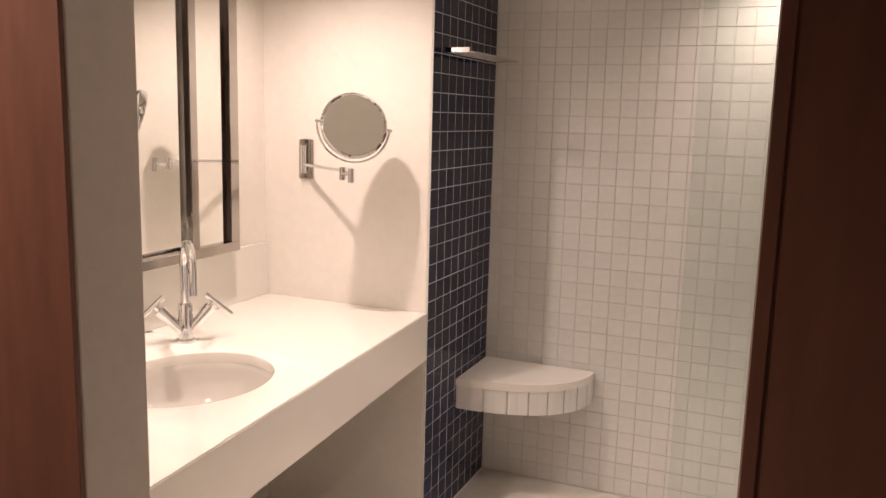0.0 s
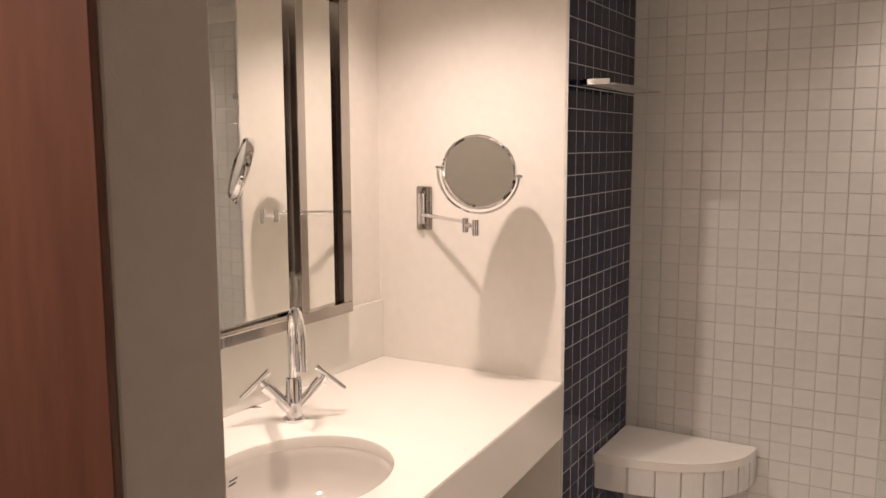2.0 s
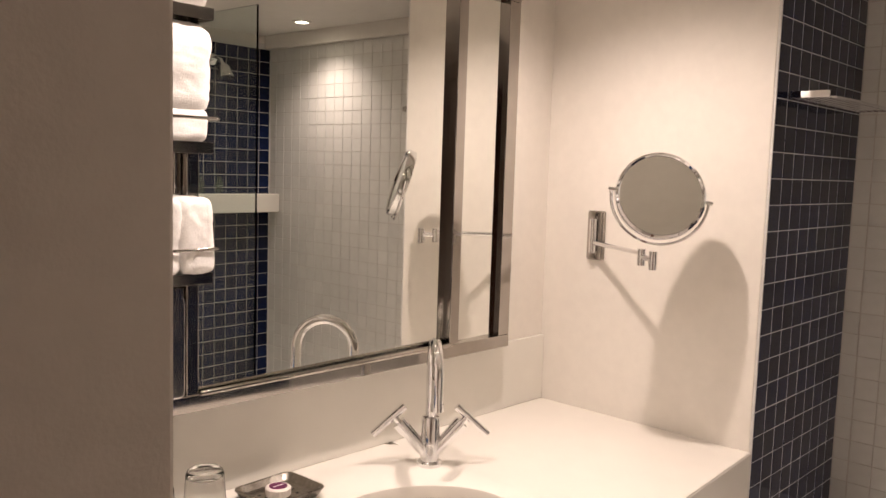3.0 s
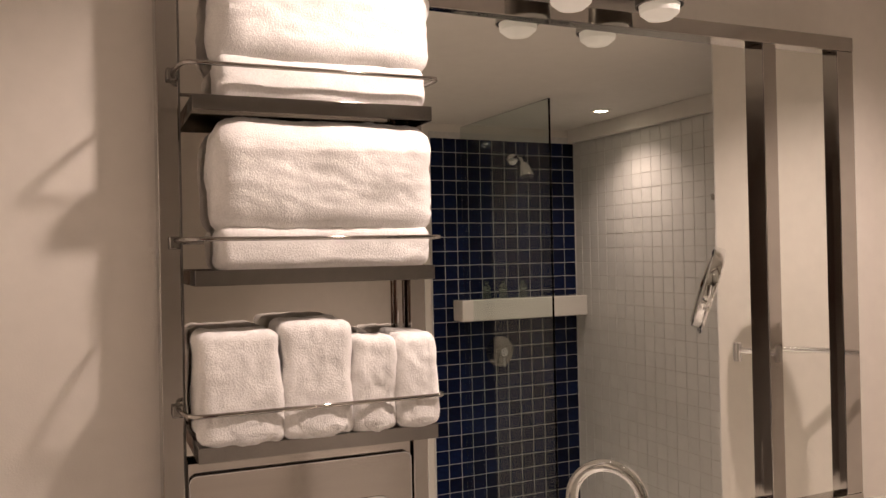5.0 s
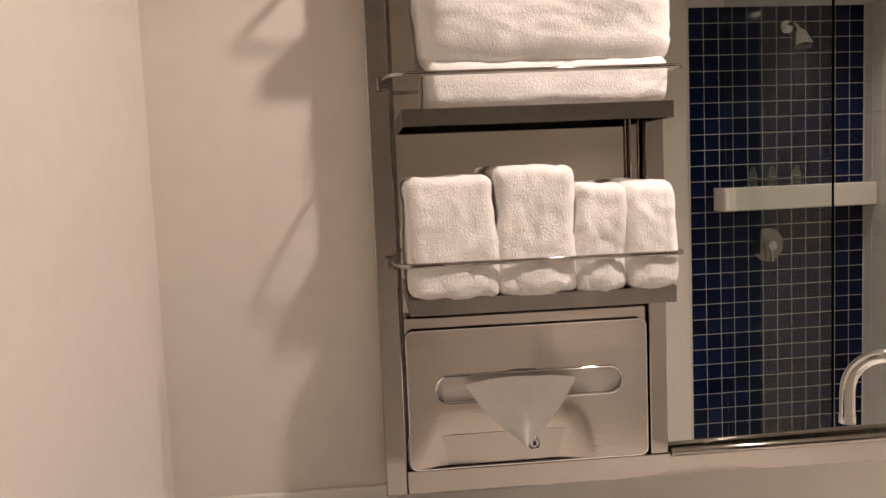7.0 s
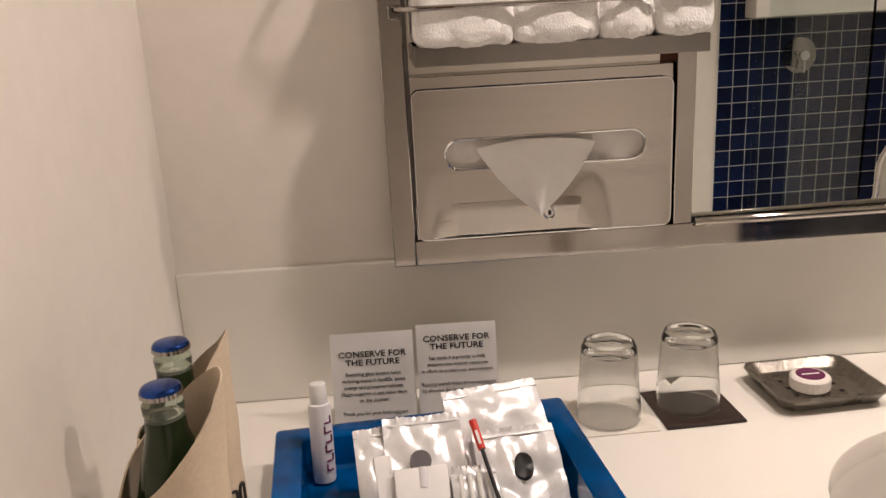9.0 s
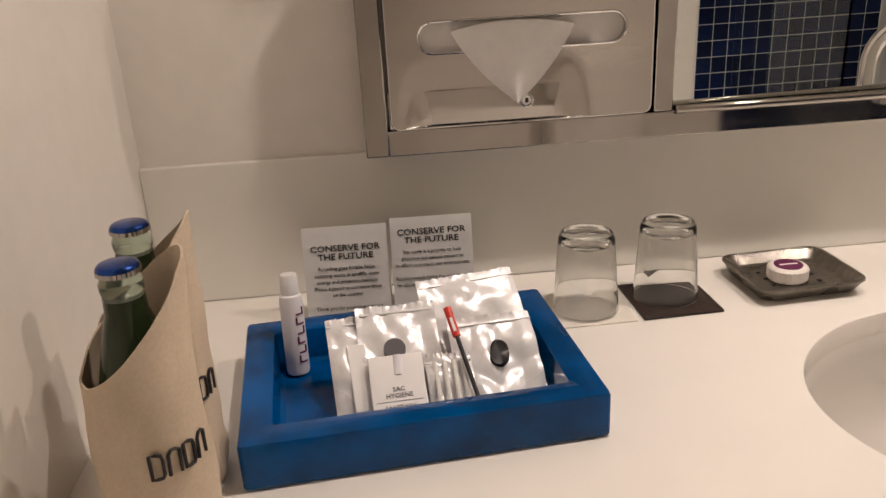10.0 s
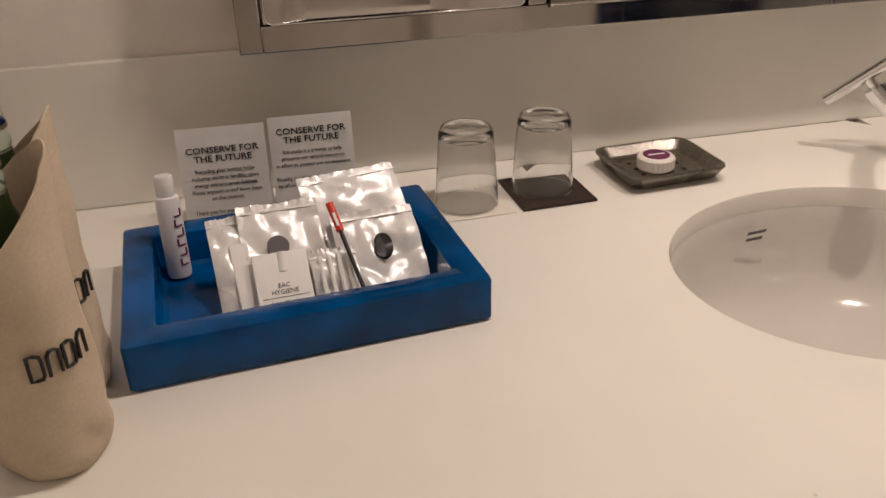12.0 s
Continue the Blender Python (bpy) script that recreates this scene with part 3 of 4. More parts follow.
for y in (0.72, 0.96, 1.14):
    h = empty("vanity_light", (0.015, y, 2.10), label="satin metal vanity spot with a frosted glass dome", category="light", group="vanity lights")
    part("back_plate", box((-0.013, -0.05, -0.02), (0.005, 0.05, 0.06), 0.003), HEADM, h)
    part("arm", tube([(0.0, 0, 0.02), (0.07, 0, 0.02), (0.125, 0, 0.0)], 0.008, 10), HEADM, h)
    part("shade", lathe([(0.036, -0.015), (0.040, -0.075), (0.042, -0.075), (0.040, 0.0), (0, 0.003)], 28, (0.13, 0, 0)), HEADM, h)
    part("dome", lathe([(0.036, -0.074), (0.034, -0.088), (0.022, -0.098), (0, -0.102)], 24, (0.13, 0, 0)), FROST, h)

# ---- shaving mirror ----
sm = empty("shaving_mirror", (0.186, NORTH, 1.366), label="round chrome magnifying mirror on a swing arm", category="mirror")
part("wall_plate", turned(box((-0.030, -0.072, 0), (0.030, 0.072, 0.010), 0.006, 3), pose(0, 0, 0, 90, 0, 0)), STEEL, sm)
for z in (-0.05, 0.05):
    part("screw", turned(lathe([(0, 0), (0.008, 0), (0.006, 0.003), (0, 0.004)], 14), pose(0, -0.010, z, 90, 0, 0)), STEEL, sm)
part("hinge_tube", tube([(0.0, -0.022, -0.05), (0.0, -0.022, 0.05)], 0.011, 14), CHROME, sm)
J = Vector((0.225, -0.130, -0.035))
part("arm", tube([(0, -0.022, -0.02), J + Vector((0, 0, 0.01))], 0.0065, 12), CHROME, sm)
part("joint", tube([J + Vector((0, 0, -0.022)), J + Vector((0, 0, 0.022))], 0.011, 14), CHROME, sm)
K = J + Vector((0.045, -0.02, 0.0))
part("link_bar", tube([J, K], 0.008, 10), CHROME, sm)
part("joint", tube([K + Vector((0, 0, -0.028)), K + Vector((0, 0, 0.020))], 0.011, 14), CHROME, sm)
C = Vector((0.312, -0.208, 0.130))
AIM = pose(*C, 72, 0, 40) @ pose(0, 0, 0, 0, 0, -7)
RM = 0.108
fr = part("mirror_rim", turned(lathe([(RM - 0.007, -0.011), (RM - 0.003, -0.015), (RM + 0.002, -0.012), (RM + 0.004, 0.0), (RM + 0.002, 0.012), (RM - 0.003, 0.015), (RM - 0.007, 0.011)], 56), AIM), CHROME, sm)
part("mirror_disc", turned(lathe([(0, 0.010), (RM - 0.006, 0.010)], 56), AIM), MIRROR, sm, "round magnifying glass", False)
part("mirror_disc", turned(lathe([(RM - 0.009, -0.010), (0, -0.010)], 56), AIM), MIRROR, sm, "", False)
half = [AIM @ Vector((-(RM + 0.012) * math.cos(a), -(RM + 0.012) * math.sin(a), -0.014 * math.sin(a))) for a in [radians(180 * i / 24) for i in range(25)]]
part("yoke", tube(half, 0.004, 8), CHROME, sm)
for s in (-1, 1):
    part("pivot_knob", tube([AIM @ Vector((s * RM, 0, 0)), AIM @ Vector((s * (RM + 0.020), 0, 0))], 0.006, 10), CHROME, sm)

# ---- toilet ----
wc = empty("toilet", (EAST - 0.03, 1.20, 0), label="white ceramic toilet with a closed lid", category="toilet")
egg = [(-0.44 - 0.31 * math.cos(radians(a)) if abs(a) < 90 else -0.44 - 0.24 * math.cos(radians(a)), 0.185 * math.sin(radians(a))) for a in range(-180, 180, 10)]


def egg_loft(levels):
    bm = bmesh.new()
    rings = [[bm.verts.new((-0.42 + (x + 0.42) * k, y * k, z)) for x, y in egg] for z, k in levels]
    n = len(egg)
    for a, b in zip(rings, rings[1:]):
        for i in range(n):
            bm.faces.new((a[i], b[i], b[(i + 1) % n], a[(i + 1) % n]))
    bm.faces.new(rings[0])
    bm.faces.new(list(reversed(rings[-1])))
    bmesh.ops.recalc_face_normals(bm, faces=bm.faces)
    return bm


part("bowl", egg_loft([(0, 0.62), (0.05, 0.6), (0.2, 0.66), (0.33, 0.9), (0.385, 0.98), (0.39, 0.97)]), CERAMIC, wc)
part("seat_lid", egg_loft([(0.392, 0.97), (0.395, 1.0), (0.425, 1.0), (0.432, 0.97)]), CERAMIC, wc)
part("tank", box((-0.20, -0.19, 0.36), (0.026, 0.19, 0.76), 0.02, 3), CERAMIC, wc)
part("tank_lid", box((-0.21, -0.20, 0.762), (0.027, 0.20, 0.795), 0.008, 3), CERAMIC, wc)

# ---- tiles ----
blue, white = tile_mesh("blue_tile", BTILE, gap=0.0028, thick=0.003, bev=0.0005), tile_mesh("white_tile", WTILE, gap=0.0024, thick=0.004, bev=0.0010)
nib = structure("wall_nib_tiling", box((NIB - 0.007, NORTH + 0.002, 0), (NIB, FAR, CEIL)), BGROUT, "navy blue square glazed tiles with pale grout")
rows_n = int(CEIL / P)
cols = int(round((FAR - NORTH) / P))
place_tiles(nib, blue, "tile", [pose(NIB - 0.0018, NORTH + 0.004 + (c + 0.5) * (FAR - NORTH - 0.004) / cols, (r + 0.6) * P, 90, 0, 90) for r in range(rows_n) for c in range(cols)])
wf = bpy.data.objects["wall_far"]
ncol = int((EAST - NIB) / P)
FIRST = NIB + 0.048
place_tiles(wf, white, "tile", [pose(FIRST + (c + 0.5) * P, FAR + 0.0086, (r + 0.6) * P, 90, 0, 0) for c in range(ncol) for r in range(rows_n)] + [pose(NIB + 0.0235, FAR + 0.0086, (r + 0.6) * P, 90, 0, 0) @ Matrix.Diagonal((0.68, 1, 1, 1)) for r in range(rows_n)], 300)
ne = 12
et = structure("wall_east_tiling", box((EAST, FAR - ne * P - 0.004, 0), (EAST + 0.007, FAR + 0.006, 2.18)), BGROUT, "navy blue square glazed tiles behind the shower")
place_tiles(et, blue, "tile", [pose(EAST + 0.0018, FAR - (c + 0.5) * P, (r + 0.6) * P, 90, 0, -90) for r in range(31, -1, -1) for c in range(ne)])

# ---- towels ----
def soft_block(lo, hi, r, rough=0.003, seed=0, cuts=26):
    bm = box(lo, hi, r, 4)
    CRISP.discard(id(bm))
    bmesh.ops.subdivide_edges(bm, edges=[e for e in bm.edges if e.calc_length() > 0.02], cuts=cuts, use_grid_fill=True)
    for v in bm.verts:
        n = noise.noise_vector(v.co * 18 + Vector((seed, seed * 2, 0)))
        n2 = noise.noise_vector(v.co * 70 + Vector((seed, 0, seed)))
        n0 = noise.noise_vector(v.co * 9 + Vector((0, seed, seed)))
        v.co += n0 * rough * 1.3 + n * rough + n2 * rough * 0.55
    return bm


for k, (z0, top) in enumerate(((SH[1] + 0.0195, 0.222), (SH[2] + 0.0195, 0.205))):
    t = empty("bath_towel", (0, 0, z0), label="thick white folded terry bath towel on the rack", category="towel", group="bath towels on the rack")
    part("lower_fold", soft_block((0.036, 0.386, 0.0), (0.1315, 0.704, 0.066), 0.016, 0.0025, k), TOWEL, t)
    bm = soft_block((0.036, 0.380, 0.050), (0.152, 0.711, top), 0.036, 0.0045, k + 7)
    for v in bm.verts:
        # the fold bulges in its upper part and tucks in below
        f = (v.co.z - 0.050) / (top - 0.050)
        if v.co.x > 0.09:
            v.co.x -= 0.017 * max(0.0, 0.72 - f) / 0.72 + 0.016 * max(0.0, f - 0.72) / 0.28
    part("upper_fold", bm, TOWEL, t)

ty = 0.352
for k, (w, h, cat_w) in enumerate(((0.115, 0.158, "hand towel"), (0.104, 0.168, "hand towel"), (0.069, 0.142, "washcloth"), (0.068, 0.145, "washcloth"))):
    t = empty("rolled_towel", (0, ty, SH[0] + 0.0195), label="small white terry towel folded upright on the rack", category=cat_w, group="small towels on the rack")
    part("folded_body", soft_block((0.040, -0.001, 0.0), (0.149, w + 0.001, h), 0.014, 0.0040, 20 + k, 18), TOWEL, t)
    bm = bmesh.new()
    bmesh.ops.create_uvsphere(bm, u_segments=24, v_segments=16, radius=1)
    for v in bm.verts:
        v.co = Vector((0.1465 + v.co.x * 0.0065, w * 0.55 + v.co.y * w * 0.36, 0.019 + v.co.z * 0.030 * (1 if v.co.z > 0 else 0.6))) + noise.noise_vector(v.co * 3 + Vector((k, 0, 0))) * 0.0025
    part("tucked_end", bm, TOWEL, t)
    ty += w

# ---- things on the counter ----
def letters(name, text, size, mat, parent, place, turn=(90, 0, 90), align="CENTER", stretch=1.0, depth=0.0002, bold=0.0):
    cu = bpy.data.curves.new(name, "FONT")
    cu.body, cu.size, cu.align_x, cu.extrude, cu.resolution_u = text, size, align, depth, 2
    cu.offset = bold
    tmp = bpy.data.objects.new(name, cu)
    scene.collection.objects.link(tmp)
    me = bpy.data.meshes.new_from_object(tmp.evaluated_get(bpy.context.evaluated_depsgraph_get()))
    bpy.data.objects.remove(tmp)
    bpy.data.curves.remove(cu)
    me.materials.clear()
    me.materials.append(mat)
    ob = new(name, me)
    ob.parent = parent
    ob.matrix_basis = pose(*place, *turn) @ Matrix.Diagonal((stretch, 1, 1, 1))
    return ob


# blue resin tray
tray = empty("amenity_tray", (0.318, 0.341, TOP), 4.8, label="translucent cobalt blue resin amenity tray on the counter", category="tray")
TW, TD, TH = 0.262, 0.366, 0.052


def tray_mesh():
    bm = bmesh.new()
    def ring(hx, hy, z, r):
        o = rounded_outline(-hx, hx, -hy, hy, r, 4)
        return [bm.verts.new((x, y, z)) for x, y in o]
    hx, hy = TW / 2, TD / 2
    rs = [ring(hx - 0.004, hy - 0.004, 0.0, 0.006), ring(hx, hy, 0.004, 0.006), ring(hx, hy, TH - 0.004, 0.006), ring(hx - 0.0015, hy - 0.0015, TH - 0.001, 0.006), ring(hx - 0.005, hy - 0.005, TH, 0.005), ring(hx - 0.030, hy - 0.030, TH, 0.005), ring(hx - 0.033, hy - 0.033, TH - 0.002, 0.005), ring(hx - 0.036, hy - 0.036, 0.014, 0.006), ring(hx - 0.042, hy - 0.042, 0.010, 0.006)]
    n = len(rs[0])
    for a, b in zip(rs, rs[1:]):
        for k in range(n):
            bm.faces.new((a[k], a[(k + 1) % n], b[(k + 1) % n], b[k]))
    bm.faces.new(list(reversed(rs[0])))
    return bm


part("tray_floor", prism(rounded_outline(-TW / 2 + 0.0405, TW / 2 - 0.0405, -TD / 2 + 0.0405, TD / 2 - 0.0405, 0.006, 4), 0.004, 0.0102), TRAYBLUE, tray, "sunken blue tray floor")
part("tray_body", tray_mesh(), TRAYBLUE, tray)


def sachet(name, label, w, h, thick, place, turn, seed, contents=None, category="sachet"):
    """A crimped clear pouch that leans; its own frame has x across and z up."""
    s = empty(name, (0, 0, 0), 0, label=label, category=category, group="sachets in the tray")
    s.matrix_world = pose(*place, *turn)
    bm = bmesh.new()
    nx, nz = 26, 32
    for side in (-1, 1):
        g = []
        for j in range(nz + 1):
            v = j / nz
            row = []
            for i in range(nx + 1):
                u = i / nx
                p = Vector(((u - 0.5) * w, 0, v * h))
                f = max(0.0, math.sin(math.pi * u)) ** 0.6 * max(0.0, math.sin(math.pi * min(1, max(0, (v - 0.05) / 0.88)))) ** 0.6
                crimp = noise.noise(Vector((p.x * 26, 0, p.z * 20)) + Vector((seed, 0, 0))) * 0.0070 + 0.0085 * (0.30 - abs(noise.noise(Vector((p.x * 34 + p.z * 12, seed, p.z * 24 - p.x * 10))))) + noise.noise(p * 90 + Vector((0, seed, 0))) * 0.0009
                edge = 0.001 * math.sin(u * 60) * (1 if v > 0.94 or v < 0.04 else 0)
                p.y = side * (thick / 2 * f * (0.75 + 0.5 * noise.noise(p * 22 + Vector((seed, seed, 0)))) + 0.0004) + crimp + edge
                if v > 0.97:
                    p.z += 0.0012 * (i % 2)
                row.append(bm.verts.new(p))
            g.append(row)
        for j in range(nz):
            for i in range(nx):
                q = (g[j][i], g[j][i + 1], g[j + 1][i + 1], g[j + 1][i])
                bm.faces.new(q if side < 0 else tuple(reversed(q)))
    part("pouch", bm, SACHET, s)
    part("top_seal", box((-w / 2, -0.0016, h - 0.010), (w / 2, 0.0016, h - 0.0075), 0.0005), SACHET, s)
    return s


# leaning on the back and on one another
def at_tray(x, y, back, yaw, z=0.012, roll=0.0):
    w = Matrix.Translation((0, 0, 0)) @ tray.matrix_world @ Vector((x, y, z))
    return (w.x, w.y, w.z), (-back, roll, 90 + 3.5 + yaw)


p, r = at_tray(0.060, -0.056, 48, 3)
s = sachet("vanity_kit_sachet", "clear crinkled sachet with a white vanity kit", 0.062, 0.120, 0.012, p, r, 3)
part("comb", box((-0.012, -0.008, 0.01), (0.008, -0.005, 0.085), 0.0014), CARD, s)
p, r = at_tray(0.066, -0.014, 47, 0)
s = sachet("shaving_kit_sachet", "clear crinkled sachet holding a shaving kit", 0.088, 0.130, 0.014, p, r, 11)
part("cream_tube", tube([(-0.006, -0.009, 0.046), (-0.004, -0.009, 0.068)], 0.0068, 14), TUBE, s)
part("razor_head", turned(lathe([(0, 0), (0.012, 0), (0.012, 0.006), (0, 0.006)], 18), pose(-0.006, -0.005, 0.076, 90, 0, 0)), PALEINK, s)
p, r = at_tray(0.050, 0.086, 47, 8)
s = sachet("shower_cap_sachet", "large clear crinkled sachet with a folded shower cap", 0.116, 0.150, 0.012, p, r, 23)
p, r = at_tray(0.078, 0.090, 50, 2)
s = sachet("sponge_sachet", "clear crinkled sachet with a black shoe sponge", 0.094, 0.112, 0.012, p, r, 37)
bm = lathe([(0, 0), (0.011, 0), (0.013, 0.003), (0.011, 0.006), (0, 0.006)], 20, sx=0.85, sy=1.25)
for v in bm.verts:
    v.co += noise.noise_vector(v.co * 90) * 0.003
part("sponge", turned(bm, pose(0.002, -0.006, 0.062, 90, 0, 0)), BLACKP, s, "black round sponge")
p, r = at_tray(0.090, 0.034, 50, 0)
s = sachet("cotton_bud_sachet", "small clear sachet with white cotton buds", 0.050, 0.080, 0.006, p, r, 51)
for k in range(4):
    part("cotton_bud", tube([(-0.015 + 0.010 * k, -0.0062, 0.012), (-0.015 + 0.010 * k, -0.0062, 0.070)], lambda f: 0.0026 if f < 0.5 else 0.0026, 8), COTTON, s)
p, r = at_tray(0.087, -0.022, 50, 0)
hb = empty("hygiene_bag", label="white paper sanitary hygiene bag with grey print", category="hygiene bag")
hb.matrix_world = pose(*p, *r)
part("envelope", soft_block((-0.029, -0.003, 0.0), (0.029, 0.001, 0.084), 0.0012, 0.0003, 3, 4), CARD, hb)
letters("print", "SAC", 0.0070, PALEINK, hb, (0, -0.0036, 0.0435), (90, 0, 0))
letters("print", "HYGIENE", 0.0070, PALEINK, hb, (0, -0.0036, 0.0365), (90, 0, 0))
part("rule", box((-0.024, -0.0038, 0.0325), (0.024, -0.0033, 0.0329)), PALEINK, hb)
letters("print", "SANITARY", 0.0070, PALEINK, hb, (0, -0.0036, 0.0235), (90, 0, 0))
p, r = at_tray(0.078, 0.063, 47, 2, roll=-12)
tb2 = empty("toothbrush_stick", label="slim black stick with a red printed cap", category="stick")
tb2.matrix_world = pose(*p, *r)
part("stick", tube([(0, -0.020, 0.0), (0, -0.020, 0.085)], 0.0024, 10), BLACKP, tb2)
part("red_cap", tube([(0, -0.020, 0.085), (0, -0.020, 0.119)], lambda f: 0.0043, 12), RED, tb2, "red plastic cap")
part("cap_mark", box((-0.0016, -0.0246, 0.090), (0.0014, -0.0240, 0.106)), CARD, tb2)

# lotion tube standing in the tray
p, r = at_tray(-0.068, -0.126, 4, -10, 0.012)
lt = empty("lotion_tube", label="slim white lotion tube with purple print and clear cap", category="bottle")
lt.matrix_world = pose(*p, 0, -8, 0) @ pose(0, 0, 0, 0, 0, 50)
part("tube_body", lathe([(0, 0), (0.0125, 0), (0.0135, 0.003), (0.0135, 0.088), (0.0125, 0.094), (0.0095, 0.096), (0, 0.0962)], 28), TUBE, lt)
part("tube_cap", lathe([(0.0100, 0.0955), (0.0104, 0.097), (0.0100, 0.117), (0.0090, 0.119), (0, 0.1195)], 24), CAPW, lt, "frosted clear cap")
for k in range(6):
    z = 0.016 + 0.0115 * k
    rim = [(0.0137 * math.cos(radians(a)), 0.0137 * math.sin(radians(a)), z) for a in (-26, -14, -2, 10)]
    part("purple_print", tube(rim, 0.0011, 6), PURPLE, lt)
    a = radians(10 if k % 2 else -26)
    part("purple_print", tube([(0.0137 * math.cos(a), 0.0137 * math.sin(a), z + 0.001 * q) for q in (0, 4, 8)], 0.0011, 6), PURPLE, lt)

# printed cards against the backsplash
TXT1 = ("Recycling glass bottles helps", "reducing waste in landfills, saves", "energy and preserves habitats.", "Please support us and leave them", "on the counter.", "", "Thank you for your kind support")
TXT2 = ("has made it a priority to help", "preserve our natural resources", "in effort to protect our environment.", "", "Reusing towels helps the environment", "by allowing the hotel to eliminate the", "disposal of", "detergents", "Please", "once")
for y0, y1, x, z1, txt, gap in ((0.214, 0.326, 0.098, 0.963, TXT1, 0.009), (0.331, 0.441, 0.086, 0.963, TXT2, 0.0)):
    c = empty("notice_card", (x, (y0 + y1) / 2, TOP), -2, label="white folded notice card with black printing", category="card", group="notice cards")
    w, h = y1 - y0, z1 - TOP + 0.004
    bm = bmesh.new()
    q = [bm.verts.new(v) for v in ((0.022, -w / 2, 0), (0.022, w / 2, 0), (-0.004, w / 2, h - 0.010), (-0.004, -w / 2, h - 0.010), (-0.009, w / 2, h), (-0.009, -w / 2, h), (-0.040, w / 2, 0), (-0.040, -w / 2, 0))]
    bm.faces.new((q[0], q[1], q[2], q[3]))
    bm.faces.new((q[3], q[2], q[4], q[5]))
    bm.faces.new((q[5], q[4], q[6], q[7]))
    bmesh.ops.solidify(bm, geom=bm.faces[:], thickness=0.0006)
    part("card_sheet", bm, CARD, c)
    tilt = (90 - math.degrees(math.atan2(0.026, h - 0.010)), 0, 90)
    def spot(f, off=0.0009):
        return (0.022 - 0.026 * f / (h - 0.010) + off, 0, f)
    letters("heading", "CONSERVE FOR", 0.0115, INK, c, spot(h - 0.022 - gap), tilt, stretch=1.12, bold=0.00012)
    letters("heading", "THE FUTURE", 0.0115, INK, c, spot(h - 0.033 - gap), tilt, stretch=1.12, bold=0.00012)
    z = h - 0.047 - gap
    for line in txt:
        if line and z > 0.012:
            letters("body_text", line, 0.0072, INK, c, spot(z), tilt, stretch=0.92)
        z -= 0.0088

# coasters, tumblers
def tumbler(x, y):
    g = empty("tumbler", (x, y, TOP + 0.0045), label="clear glass tumbler standing upside down on a coaster", category="glass", group="tumblers")
    prof = [(0.0425, 0.0), (0.0435, 0.001), (0.0372, 0.086), (0.0365, 0.094), (0.033, 0.100), (0.026, 0.1005), (0.020, 0.098), (0, 0.097), ]
    inner = [(0, 0.088), (0.026, 0.0885), (0.032, 0.087), (0.0345, 0.082), (0.0415, 0.001), (0.0425, 0.0)]
    bm = lathe([(r, z * 1.07) for r, z in prof + inner], 44)
    bmesh.ops.remove_doubles(bm, verts=bm.verts, dist=1e-6)
    bmesh.ops.recalc_face_normals(bm, faces=bm.faces)
    part("glass_body", bm, GLASS, g)
    return g


c1 = tagged(link("paper_coaster", turned(box((-0.053, -0.053, 0), (0.053, 0.053, 0.002), 0.0007), pose(0.141, 0.586, TOP, 0, 0, 1)), PAPER), label="square cream paper coaster under a tumbler", category="coaster")
c2 = empty("leather_coaster", (0.137, 0.701, TOP), 2, label="square dark brown stitched leather coaster under a tumbler", category="coaster")
part("leather_pad", box((-0.054, -0.054, 0), (0.054, 0.054, 0.004), 0.0014), LEATHER, c2)
st = rounded_outline(-0.050, 0.050, -0.050, 0.050, 0.003, 2)
part("stitching", tube([(x, y, 0.0042) for x, y in st], 0.0006, 5, closed=True), STITCH, c2, "brown stitched line")
tumbler(0.146, 0.583)
tumbler(0.131, 0.697)

# soap dish and soap
dish = empty("soap_dish", (0.120, 0.880, TOP), 3, label="rectangular dark pewter soap dish with drain holes", category="soap dish")


def dish_mesh():
    bm = bmesh.new()
    def ring(hx, hy, z, r):
        return [bm.verts.new((x, y, z)) for x, y in rounded_outline(-hx, hx, -hy, hy, r, 5)]
    rs = [ring(0.046, 0.058, 0.0, 0.012), ring(0.054, 0.066, 0.004, 0.012), ring(0.0645, 0.0755, 0.0195, 0.020), ring(0.0660, 0.0770, 0.0215, 0.020), ring(0.0655, 0.0765, 0.0238, 0.020), ring(0.0620, 0.0730, 0.0245, 0.018), ring(0.0585, 0.0695, 0.0225, 0.016), ring(0.051, 0.062, 0.012, 0.014), ring(0.047, 0.058, 0.010, 0.012)]
    n = len(rs[0])
    for a, b in zip(rs, rs[1:]):
        for k in range(n):
            bm.faces.new((a[k], a[(k + 1) % n], b[(k + 1) % n], b[k]))
    bm.faces.new(list(reversed(rs[0])))
    bm.faces.new(rs[-1])
    return bm


part("dish_body", dish_mesh(), PEWTER, dish)
for x in (-0.022, 0, 0.022):
    for y in (-0.036, -0.018, 0.030):
        part("drain_hole", box((x - 0.003, y - 0.003, 0.0098), (x + 0.003, y + 0.003, 0.0104)), INK, dish)
soap = empty("soap_bar", (0.126, 0.872, TOP + 0.0105), label="round white fluted soap with a purple label", category="soap")
bm = lathe([(0, 0), (0.024, 0), (0.0268, 0.003), (0.0268, 0.017), (0.0245, 0.0195), (0.020, 0.0205), (0, 0.0205)], 96)
for v in bm.verts:
    a = math.atan2(v.co.y, v.co.x)
    if 0.002 < v.co.z < 0.019:
        k = 1 + 0.018 * math.cos(24 * a)
        v.co.x, v.co.y = v.co.x * k, v.co.y * k
part("soap_cake", bm, SOAPMAT, soap)
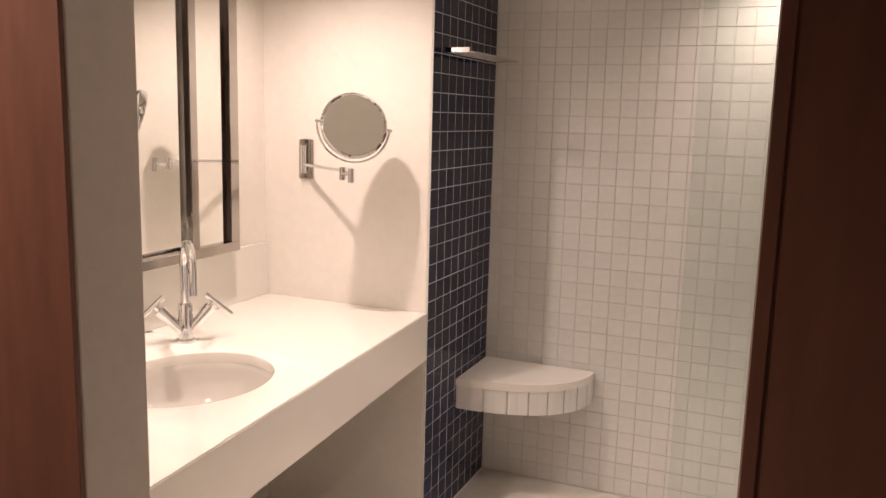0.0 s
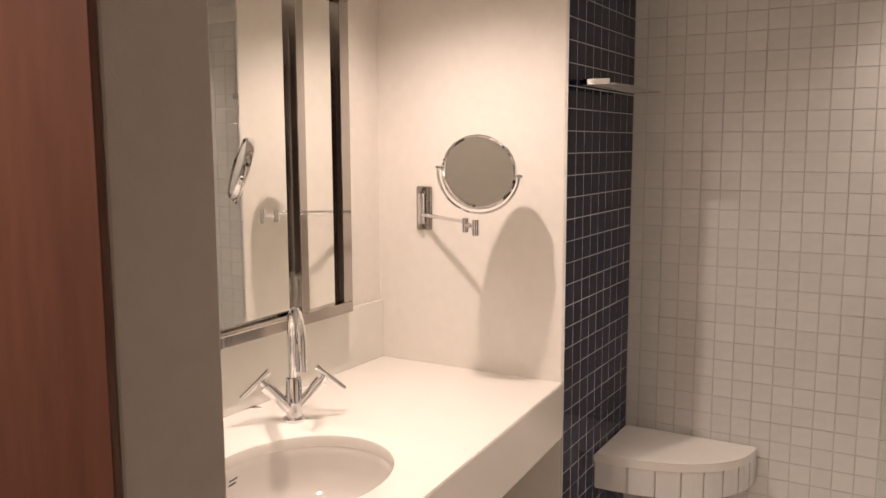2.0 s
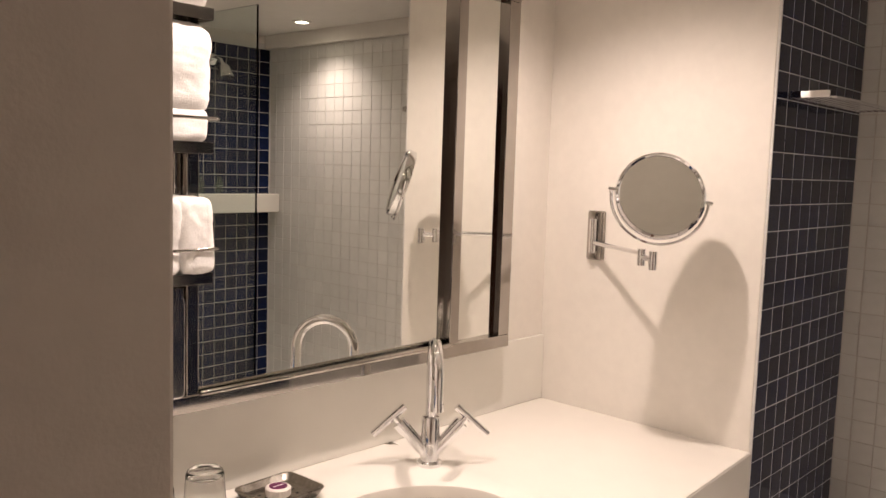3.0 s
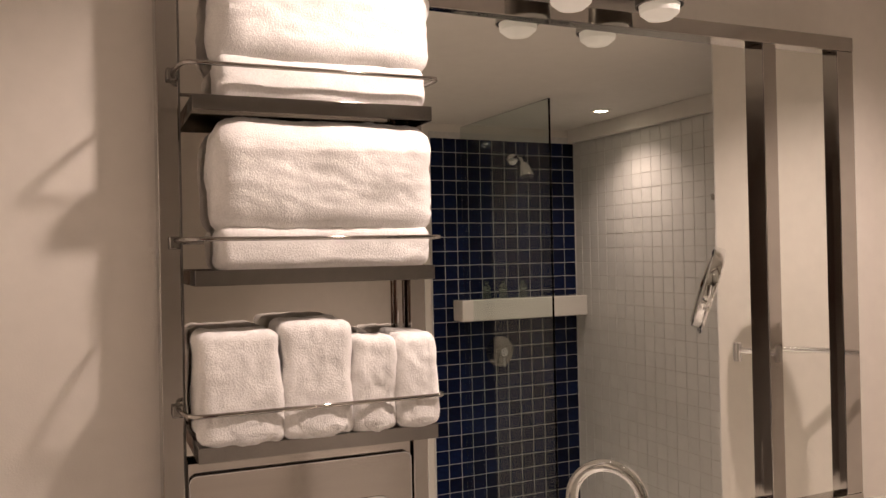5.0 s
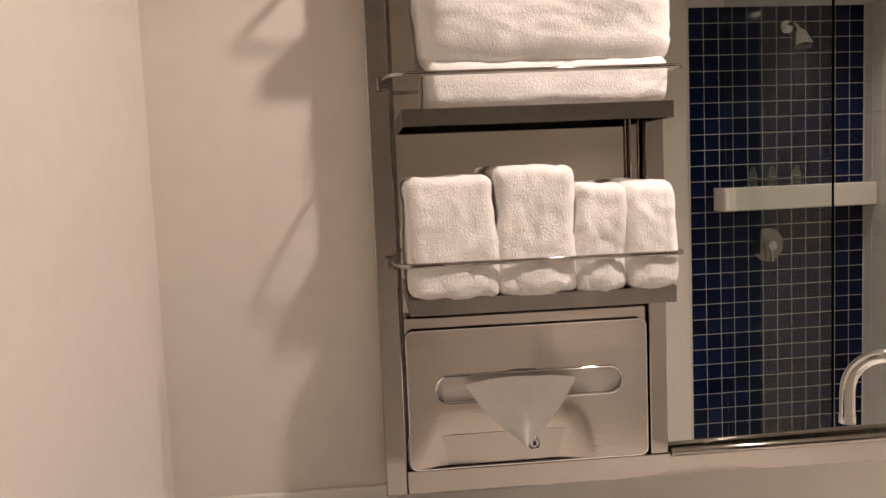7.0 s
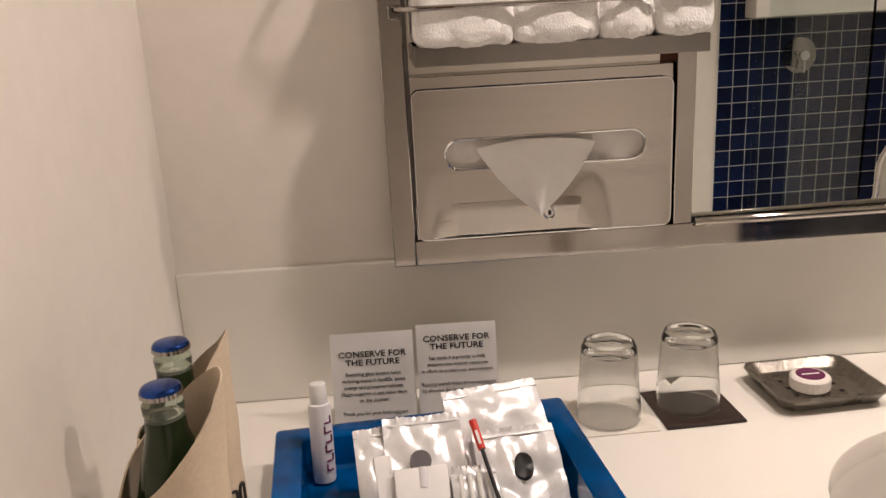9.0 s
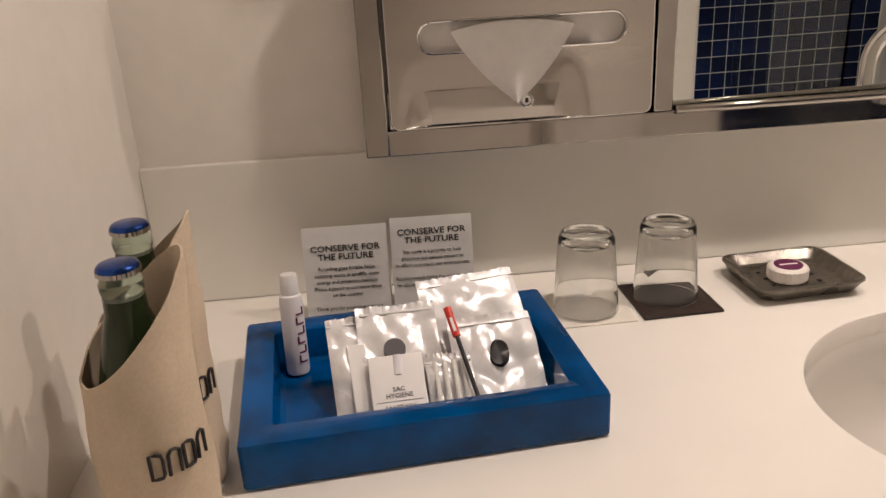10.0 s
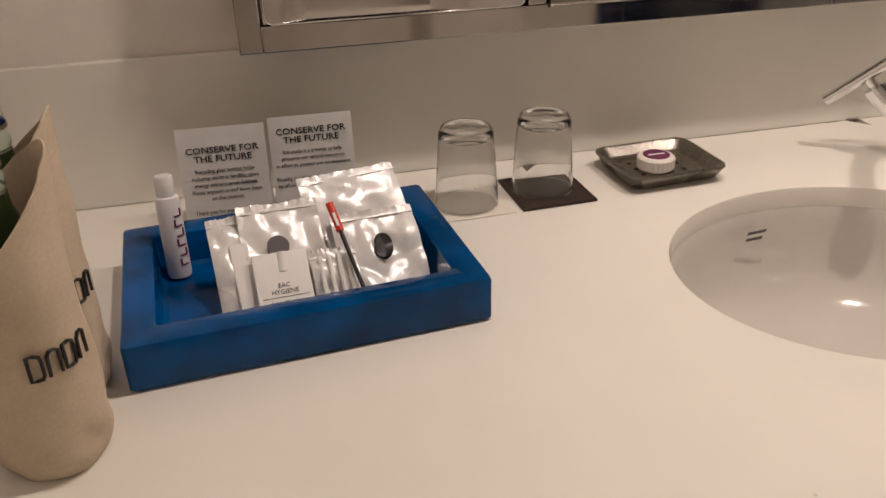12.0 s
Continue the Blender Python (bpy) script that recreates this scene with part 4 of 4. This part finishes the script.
part("soap_label", lathe([(0, 0.0211), (0.0190, 0.0211), (0.0190, 0.0204)], 36), PURPLE, soap, "round purple label")
part("label_mark", box((-0.0016, -0.0125, 0.0211), (0.0016, 0.0125, 0.0215)), CARD, soap)

# two bottles in canvas sleeves
def sleeved_bottle(x, y, turn, seed, low, rise, peak, shift):
    b = empty("water_bottle", (x - 0.002, y + shift, TOP), turn, label="green glass water bottle with a blue crown cap", category="bottle", group="water bottles")
    part("bottle_glass", lathe([(0, 0.004), (0.030, 0.004), (0.034, 0.008), (0.034, 0.150), (0.033, 0.165), (0.023, 0.205), (0.0165, 0.228), (0.0160, 0.240), (0, 0.240)], 32), GREENGLASS, b)
    nk = part("neck", lathe([(0.0160, 0.2402), (0.0154, 0.243), (0.0168, 0.245), (0.0168, 0.252), (0.0150, 0.256), (0.0150, 0.264), (0, 0.264)], 32), CLEARNECK, b, "pale clear glass neck")
    rim = lathe([(0.0150, 0.2590), (0.0168, 0.2592), (0.0166, 0.2630), (0.0150, 0.2636)], 42)
    for v in rim.verts:
        a = math.atan2(v.co.y, v.co.x)
        k = 1 + 0.03 * math.cos(21 * a)
        v.co.x, v.co.y = v.co.x * k, v.co.y * k
    part("cap_rim", rim, STEEL, b, "crimped silver cap rim")
    cap = lathe([(0.0165, 0.2628), (0.0161, 0.2650), (0.0150, 0.2664), (0.0128, 0.2672), (0, 0.2676)], 42)
    for v in cap.verts:
        if v.co.z < 0.264:
            a = math.atan2(v.co.y, v.co.x)
            k = 1 + 0.035 * math.cos(21 * a)
            v.co.x, v.co.y = v.co.x * k, v.co.y * k
    part("crown_cap", cap, CAPBLUE, b, "shiny blue foil cap")
    s = empty("bottle_sleeve", (x, y, TOP), turn, label="natural canvas sleeve round a glass bottle", category="sleeve", group="bottle sleeves")
    bm = bmesh.new()
    n, m = 56, 34
    for shell, d in ((0, 0.0), (1, -0.0018)):
        g = []
        for j in range(m + 1):
            f = j / m
            row = []
            for i in range(n):
                a = i * math.tau / n
                # open top: high at the back corner, low at the front
                c = math.cos(a - radians(peak))
                top = low + rise * (0.5 + 0.5 * c) + 0.012 * max(0.0, c) ** 8
                z = 0.001 + (top - 0.001) * f
                wide = 1 + 0.05 * f
                rx = (0.0465 + d) * wide
                ry = (0.0450 + d) * wide
                if f < 0.06:
                    k = 0.90 + 0.10 * (f / 0.06) ** 0.5
                    rx, ry = rx * k, ry * k
                pull = 1 - 0.10 * max(0.0, f - 0.75) / 0.25
                v = Vector((rx * pull * math.cos(a), ry * pull * math.sin(a), z))
                w = noise.noise(Vector((v.x * 30 + seed, v.y * 30, v.z * 14))) * 0.0030 + noise.noise(Vector((v.x * 70, v.y * 70 + seed, v.z * 40))) * 0.0010
                w += 0.0035 * math.exp(-((f - 0.10) / 0.07) ** 2) * math.sin(5 * a + seed + 3 * noise.noise(Vector((a, f * 9, seed))))
                w += 0.0016 * math.sin(3 * a + 9 * f + seed) * f
                v.x, v.y = v.x + w * math.cos(a), v.y + w * math.sin(a)
                # stiff flap at the tip
                if f > 0.8 and c > 0.85:
                    v.y += 0.006 * (f - 0.8) / 0.2 * (c - 0.85) / 0.15
                row.append(bm.verts.new(v))
            g.append(row)
        for j in range(m):
            for i in range(n):
                k = (i + 1) % n
                q = (g[j][i], g[j][k], g[j + 1][k], g[j + 1][i])
                bm.faces.new(q if shell == 0 else tuple(reversed(q)))
        if shell == 0:
            first = g
            bm.faces.new(list(reversed(g[0])))
        else:
            for i in range(n):
                k = (i + 1) % n
                bm.faces.new((first[-1][i], first[-1][k], g[-1][k], g[-1][i]))
    part("sleeve_cloth", bm, CANVAS, s)
    # printed mark: plain outlines that wind round the cloth
    def round_cloth(a, z):
        return 0.0492 * math.cos(radians(a)), 0.0462 * math.sin(radians(a)), z

    for q in range(4):
        a0, z0, z1 = 2 + 17 * q, 0.103, 0.125
        outline = [round_cloth(a0 + a, z) for a, z in ((0, z0), (0, z1), (6, z1), (11, z1 - 0.002), (12, z1 - 0.006), (12, z0 + 0.003), (10, z0), (5, z0))]
        if q % 2:
            outline = [round_cloth(a0 + a, z) for a, z in ((0, z0), (1, z1 - 0.004), (4, z1), (8, z1), (12, z1 - 0.002), (12, z0))]
        part("printed_stroke", tube(outline, 0.0015, 6, closed=q % 2 == 0), INK, s)
    return b


sleeved_bottle(0.524, 0.118, 10, 1.0, 0.178, 0.080, 108, 0.001)
sleeved_bottle(0.430, 0.108, 18, 5.0, 0.180, 0.080, 78, -0.004)
